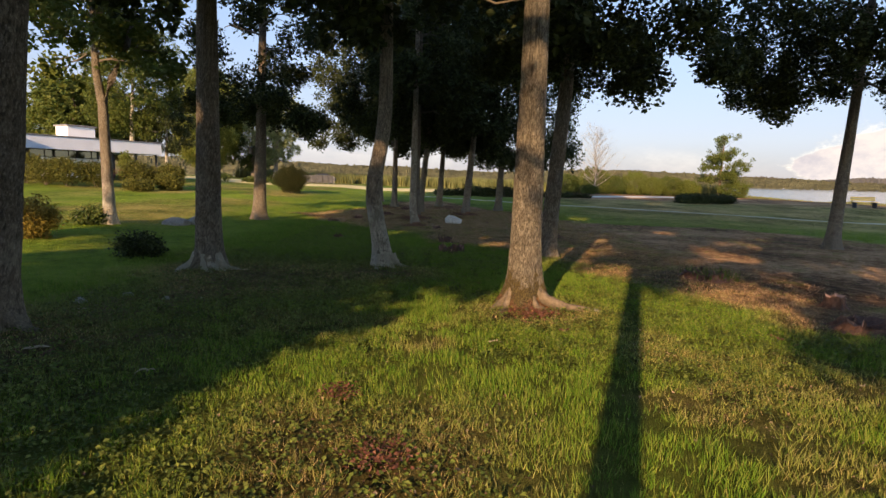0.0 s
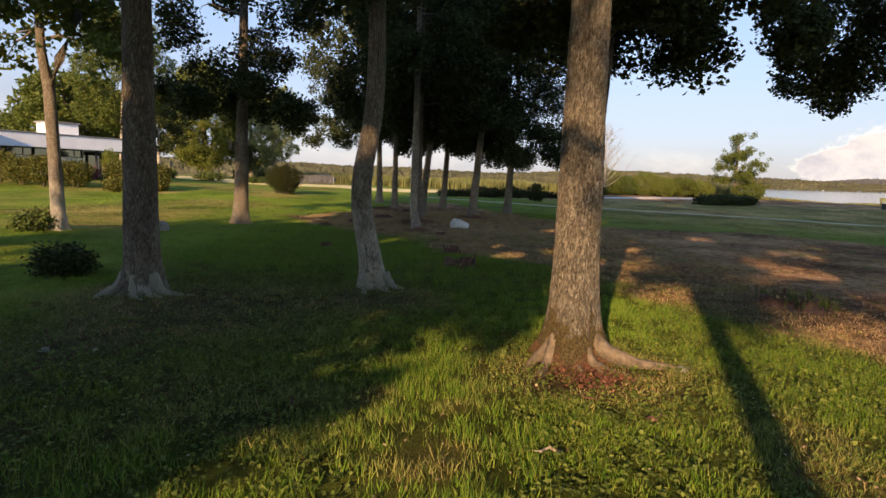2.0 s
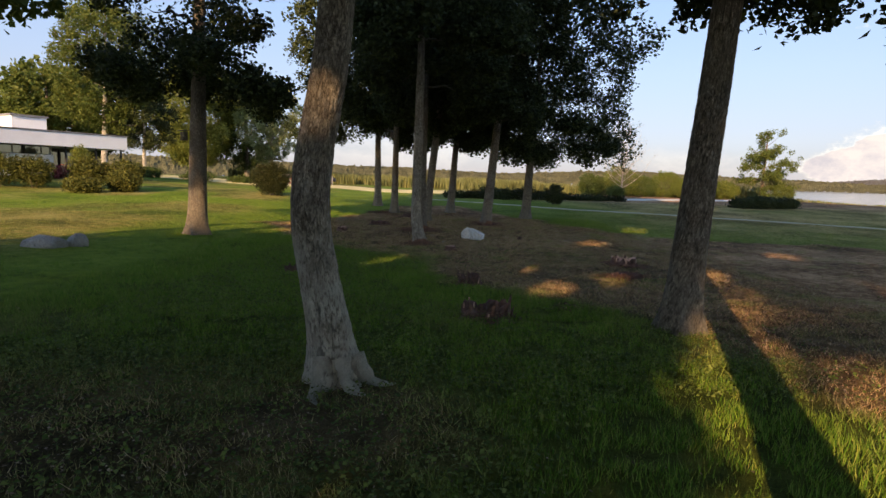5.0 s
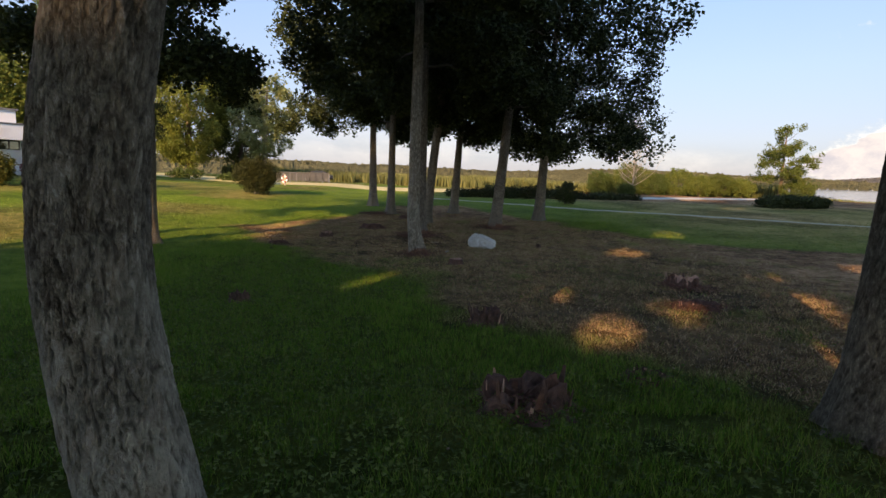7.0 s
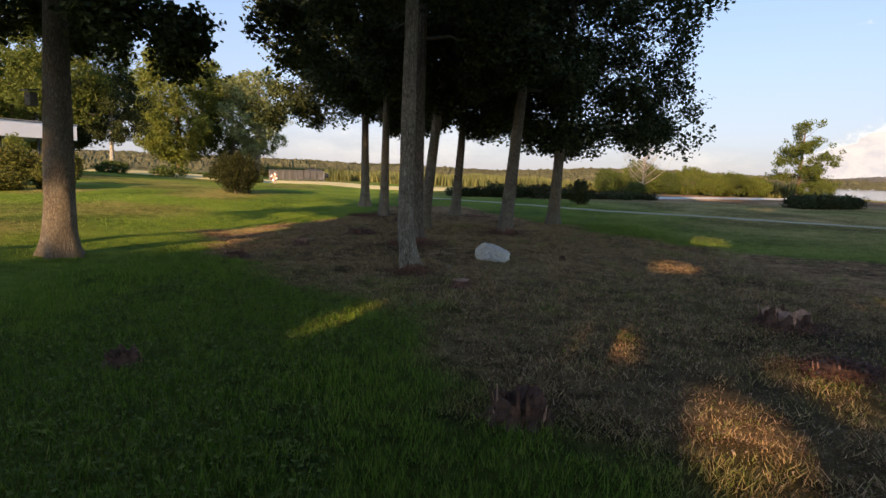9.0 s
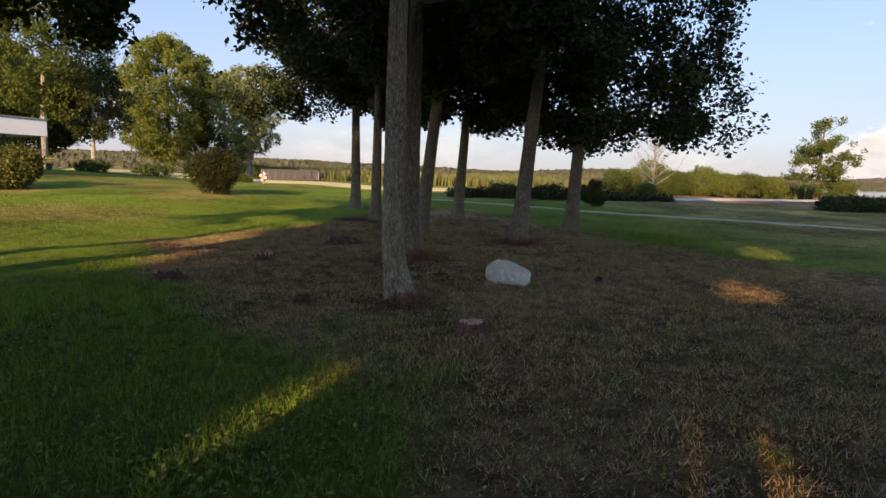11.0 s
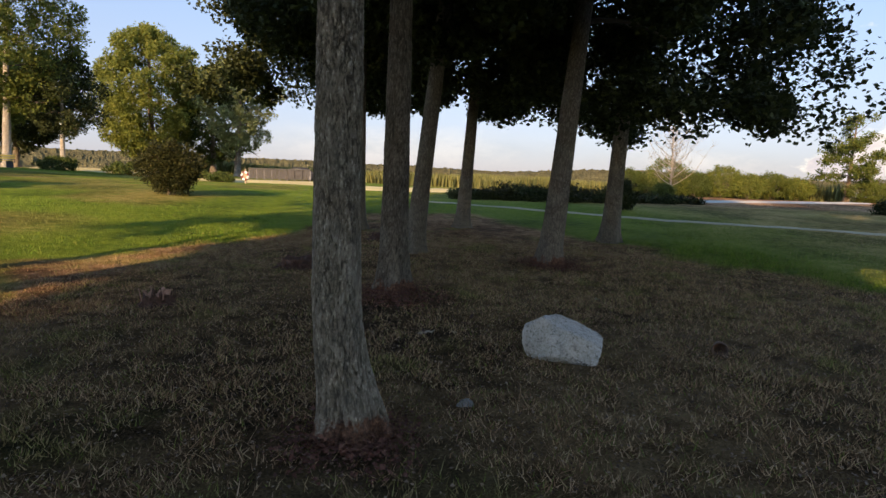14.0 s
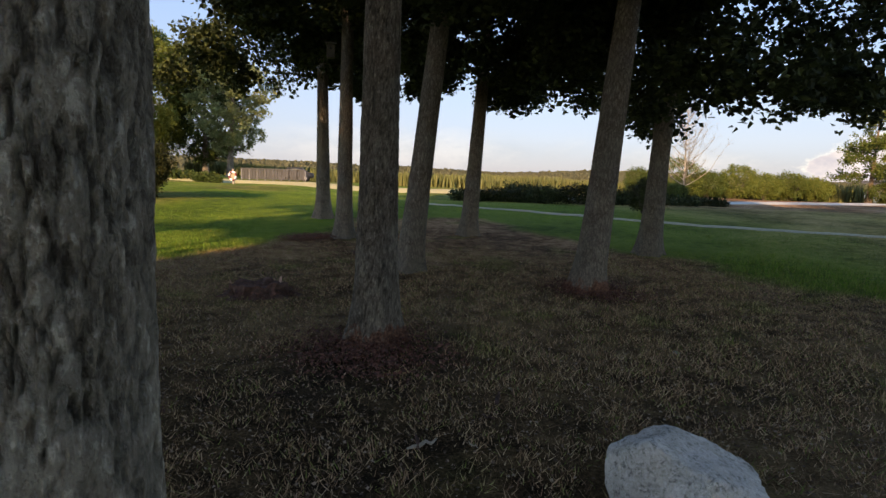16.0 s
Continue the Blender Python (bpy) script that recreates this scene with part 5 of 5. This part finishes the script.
bird_box(-2.28, 31.42, 3.55, 10)
bird_box(-6.76, 21.84, 2.66, -20)


def pot():
    ob = empty("plant_pot", 2.3, 23.85, float(land(2.3, 23.85)) + 0.035, "old terracotta pot lying on its side", "plant pot", turn=-110)
    th = np.arange(28) * 2 * np.pi / 28
    prof = [(a * 0.8, r * 0.75) for a, r in ((0.0, 0.055), (0.01, 0.058), (0.14, 0.075), (0.142, 0.088), (0.18, 0.09), (0.18, 0.08), (0.15, 0.07), (0.02, 0.05), (0.02, 0.001))]
    v = np.concatenate([np.stack([np.full(28, a), np.cos(th) * r, np.sin(th) * r + 0.02], 1) for a, r in prof])
    i, j = np.meshgrid(np.arange(len(prof) - 1), np.arange(28), indexing="ij")
    p, q = i * 28 + j, i * 28 + (j + 1) % 28
    part_np("pot_body", v, np.stack([p, q, q + 28, p + 28], -1).reshape(-1, 4), M_TERRA, ob)


pot()


def wood_chip(x, y, length, turn, seed):
    rng = np.random.default_rng(seed)
    s = np.linspace(-0.5, 0.5, 6)
    a = radians(turn)
    px, py = x + math.cos(a) * s * length, y + math.sin(a) * s * length + rng.normal(size=6) * 0.02
    pz = land(px, py) + 0.02 + 0.02 * rng.uniform(size=6)
    v, f = tube(np.stack([px - x, py - y, pz], 1), length * 0.06 * np.array([0.4, 0.9, 1, 0.9, 0.8, 0.3]), 7)
    ob = new("fallen_branch", np_mesh("fallen_branch", v, f, M_WOOD if seed % 4 == 0 else M_ROT, False))
    ob.location = (x, y, 0)
    tagged(ob, "bleached piece of fallen branch lying in the grass" if seed % 4 == 0 else "dark piece of fallen branch lying in the grass", "branch", "fallen wood")


for k in range(34):
    cx, cy, sp = ((-3.4, 5.0, 0.8), (-2.9, 7.2, 0.9), (-3.6, 8.8, 0.8), (-0.4, 24.6, 0.7), (3.0, 6.5, 1.6))[k % 5]
    wood_chip(cx + RNG.normal() * sp, cy + RNG.normal() * sp * 0.8, RNG.uniform(0.06, 0.24), RNG.uniform(0, 180), k)


# ---- grass, clover and litter ----
def sow(rng, n, xr, yr):
    return rng.uniform(*xr, n), rng.uniform(*yr, n)


def grass(name, n, xr, yr, h, w, seed, label, tri=False, patchy=0.35, dry_keep=0.65, soft=False):
    rng = np.random.default_rng(seed)
    x, y = sow(rng, n, xr, yr)
    d, b = dryness(x, y), bareness(x, y)
    thick = fbm(x * 1.1 + 60, y * 1.1 + 3)
    keep = (rng.uniform(size=n) < (1 - (1 - dry_keep) * d) * (1 - 0.8 * b)) & (rng.uniform(size=n) < 1 - patchy + patchy * 2 * thick)
    clump = fbm(x * 5.5 + seed, y * 5.5 + 7)
    keep &= rng.uniform(size=len(x)) < 0.10 + 1.2 * step(0.36, 0.60, clump)
    if soft:
        keep &= rng.uniform(size=len(x)) < sown(x, y) ** 0.7
    x, y, d, clump = x[keep], y[keep], d[keep], clump[keep]
    n = len(x)
    z = land(x, y) - 0.004
    tall = 0.75 + 0.5 * fbm(x * 0.7 + 11, y * 0.7 + 80)
    hh = h * rng.uniform(0.5, 1.3, n) * tall * (0.25 + 1.5 * clump) * (1 - 0.30 * d)
    a = rng.uniform(0, 6.28, n)
    ww = w * rng.uniform(0.6, 1.3, n) * 0.5
    dx, dy = np.cos(a) * ww, np.sin(a) * ww
    bend = rng.normal(size=(n, 2)) * (0.32 + 0.38 * d[:, None]) * hh[:, None]
    b0, b1 = np.stack([x - dx, y - dy, z], 1), np.stack([x + dx, y + dy, z], 1)
    tip = np.stack([x + bend[:, 0], y + bend[:, 1], z + hh * (1 - 0.1 * d)], 1)
    dry = np.clip(d + rng.normal(size=n) * 0.12, 0, 1)
    if tri:
        v, k = np.stack([b0, b1, tip], 1).reshape(-1, 3), 3
        f = np.arange(n)[:, None] * 3 + [0, 1, 2]
    else:
        mid = np.stack([x + bend[:, 0] * 0.3, y + bend[:, 1] * 0.3, z + hh * 0.6], 1)
        off = np.stack([dx, dy, 0 * dx], 1) * 0.8
        v, k = np.stack([b0, b1, mid + off * 1.2, tip], 1).reshape(-1, 3), 4
        f = np.arange(n)[:, None] * 4 + [0, 1, 2, 3]
    me = np_mesh(name, v, f, M_BLADE, False, {"dry": np.repeat(dry, k)})
    return tagged(new(name, me), label, "grass", kind="stuff")


grass("lawn_grass", 480000, (-5.6, 6.6), (2.3, 13.6), 0.066, 0.0064, 201, "short green lawn grass with patchy growth", patchy=0.5, tri=True, soft=True)
grass("grove_straw", 430000, (-5.6, 6.6), (13.4, 32), 0.058, 0.0072, 208, "short upright straw on the grove floor", tri=True, dry_keep=1.0, patchy=0.4, soft=True)
grass("grove_grass", 330000, (-5.6, 6.6), (13.4, 32), 0.064, 0.0078, 202, "thin dry and green grass on the grove floor", tri=True, dry_keep=0.8, patchy=0.5, soft=True)
grass("side_grass", 90000, (-17, -4.4), (4, 36), 0.045, 0.010, 203, "sunlit lawn grass beyond the grove", tri=True)
grass("lake_side_grass", 80000, (5.4, 20), (4, 36), 0.055, 0.013, 204, "lawn grass towards the lake", tri=True, dry_keep=0.9)
grass("far_grass", 40000, (-32, 26), (31, 60), 0.035, 0.014, 205, "far lawn grass in evening light", tri=True, dry_keep=0.8)
grass("grass_tufts", 14000, (-5, 6), (2.4, 22), 0.12, 0.005, 206, "taller grass tufts in the lawn", patchy=0.9, tri=True)


def clover(name, n, xr, yr, size, seed, mat, label, lift, only=None, category="clover"):
    rng = np.random.default_rng(seed)
    x, y = sow(rng, n, xr, yr)
    keep = only(x, y, rng)
    x, y = x[keep], y[keep]
    n = len(x)
    z = land(x, y) + lift * rng.uniform(0.2, 1.3, n)
    a = np.stack([rng.normal(size=n), rng.normal(size=n), rng.normal(size=n) * 0.35], 1)
    a /= np.linalg.norm(a, axis=1)[:, None]
    b = np.cross(a, np.stack([rng.normal(size=n) * 0.35, rng.normal(size=n) * 0.35, np.ones(n)], 1))
    b /= np.linalg.norm(b, axis=1)[:, None]
    s = (size * rng.uniform(0.5, 1.3, n))[:, None] * 0.5
    c = np.stack([x, y, z], 1)
    up = np.array([0, 0, 1.0]) * s * 0.3
    v = np.stack([c - a * s, c - a * s * 0.2 + b * s * 0.8 + up, c + a * s, c - a * s * 0.2 - b * s * 0.8 + up], 1).reshape(-1, 3)
    f = np.arange(n)[:, None] * 4 + [0, 1, 2, 3]
    return tagged(new(name, np_mesh(name, v, f, mat, False)), label, category, kind="stuff")


M_CLOVER = leaf_mat("clover_leaf", (0.04, 0.06, 0.011), (0.10, 0.13, 0.024), (0.19, 0.21, 0.05), 0.2)
M_LITTER = leaf_mat("dry_leaf", (0.06, 0.036, 0.022), (0.16, 0.10, 0.063), (0.42, 0.30, 0.205), 0.05)
clover("clover", 125000, (-4.5, 5), (1.4, 12), 0.034, 211, M_CLOVER, "broad clover and weed leaves in the lawn", 0.05,
       lambda x, y, g: (fbm(x * 0.55 + 5, y * 0.55 + 2) + 0.2 * g.uniform(size=len(x)) - 0.05 * x > 0.50) & (g.uniform(size=len(x)) > 0.75 * dryness(x, y)))
clover("grove_weeds", 60000, (-4, 4), (11, 21), 0.034, 212, M_CLOVER, "low weed leaves in the shade", 0.045,
       lambda x, y, g: (fbm(x * 0.6 + 15, y * 0.6 + 2) + 0.2 * g.uniform(size=len(x)) > 0.55) & (g.uniform(size=len(x)) > 0.85 * dryness(x, y)))
clover("leaf_litter", 100000, (-5, 6.5), (8.5, 30), 0.022, 213, M_LITTER, "dry brown leaf litter under the trees", 0.02,
       lambda x, y, g: g.uniform(size=len(x)) < 0.9 * dryness(x, y) ** 1.5, "litter")
clover("near_litter", 14000, (-5, 4), (1.5, 10), 0.026, 214, M_LITTER, "scattered dry leaves in the lawn", 0.02,
       lambda x, y, g: g.uniform(size=len(x)) < 0.05 + 0.9 * dryness(x, y), "litter")
M_DEBRIS = leaf_mat("red_debris", (0.06, 0.026, 0.018), (0.13, 0.052, 0.034), (0.22, 0.10, 0.065), 0.0)


def near_feet(x, y, g):
    d = np.full(x.shape, 9.0)
    for cx, cy, r in ((-0.8, 25.6, 0.75), (1.62, 28.15, 0.7), (-0.62, 21.85, 0.45), (0.54, 13.4, 0.35), (3.4, 17.2, 0.5), (3.85, 18.8, 0.5), (-2.9, 32.4, 0.6), (1.45, 7.3, 0.4), (-0.1, 3.3, 0.24), (-0.5, 4.3, 0.2), (-2.35, 27.7, 0.45)):
        d = np.minimum(d, np.hypot(x - cx, y - cy) / r)
    return g.uniform(size=len(x)) < step(1.15, 0.2, d + 0.5 * (fbm(x * 3, y * 3) - 0.5))


clover("wood_debris", 900000, (-3.5, 4.5), (3, 33), 0.03, 215, M_DEBRIS, "reddish rotten wood and bark debris at tree feet", 0.06, near_feet, "litter")
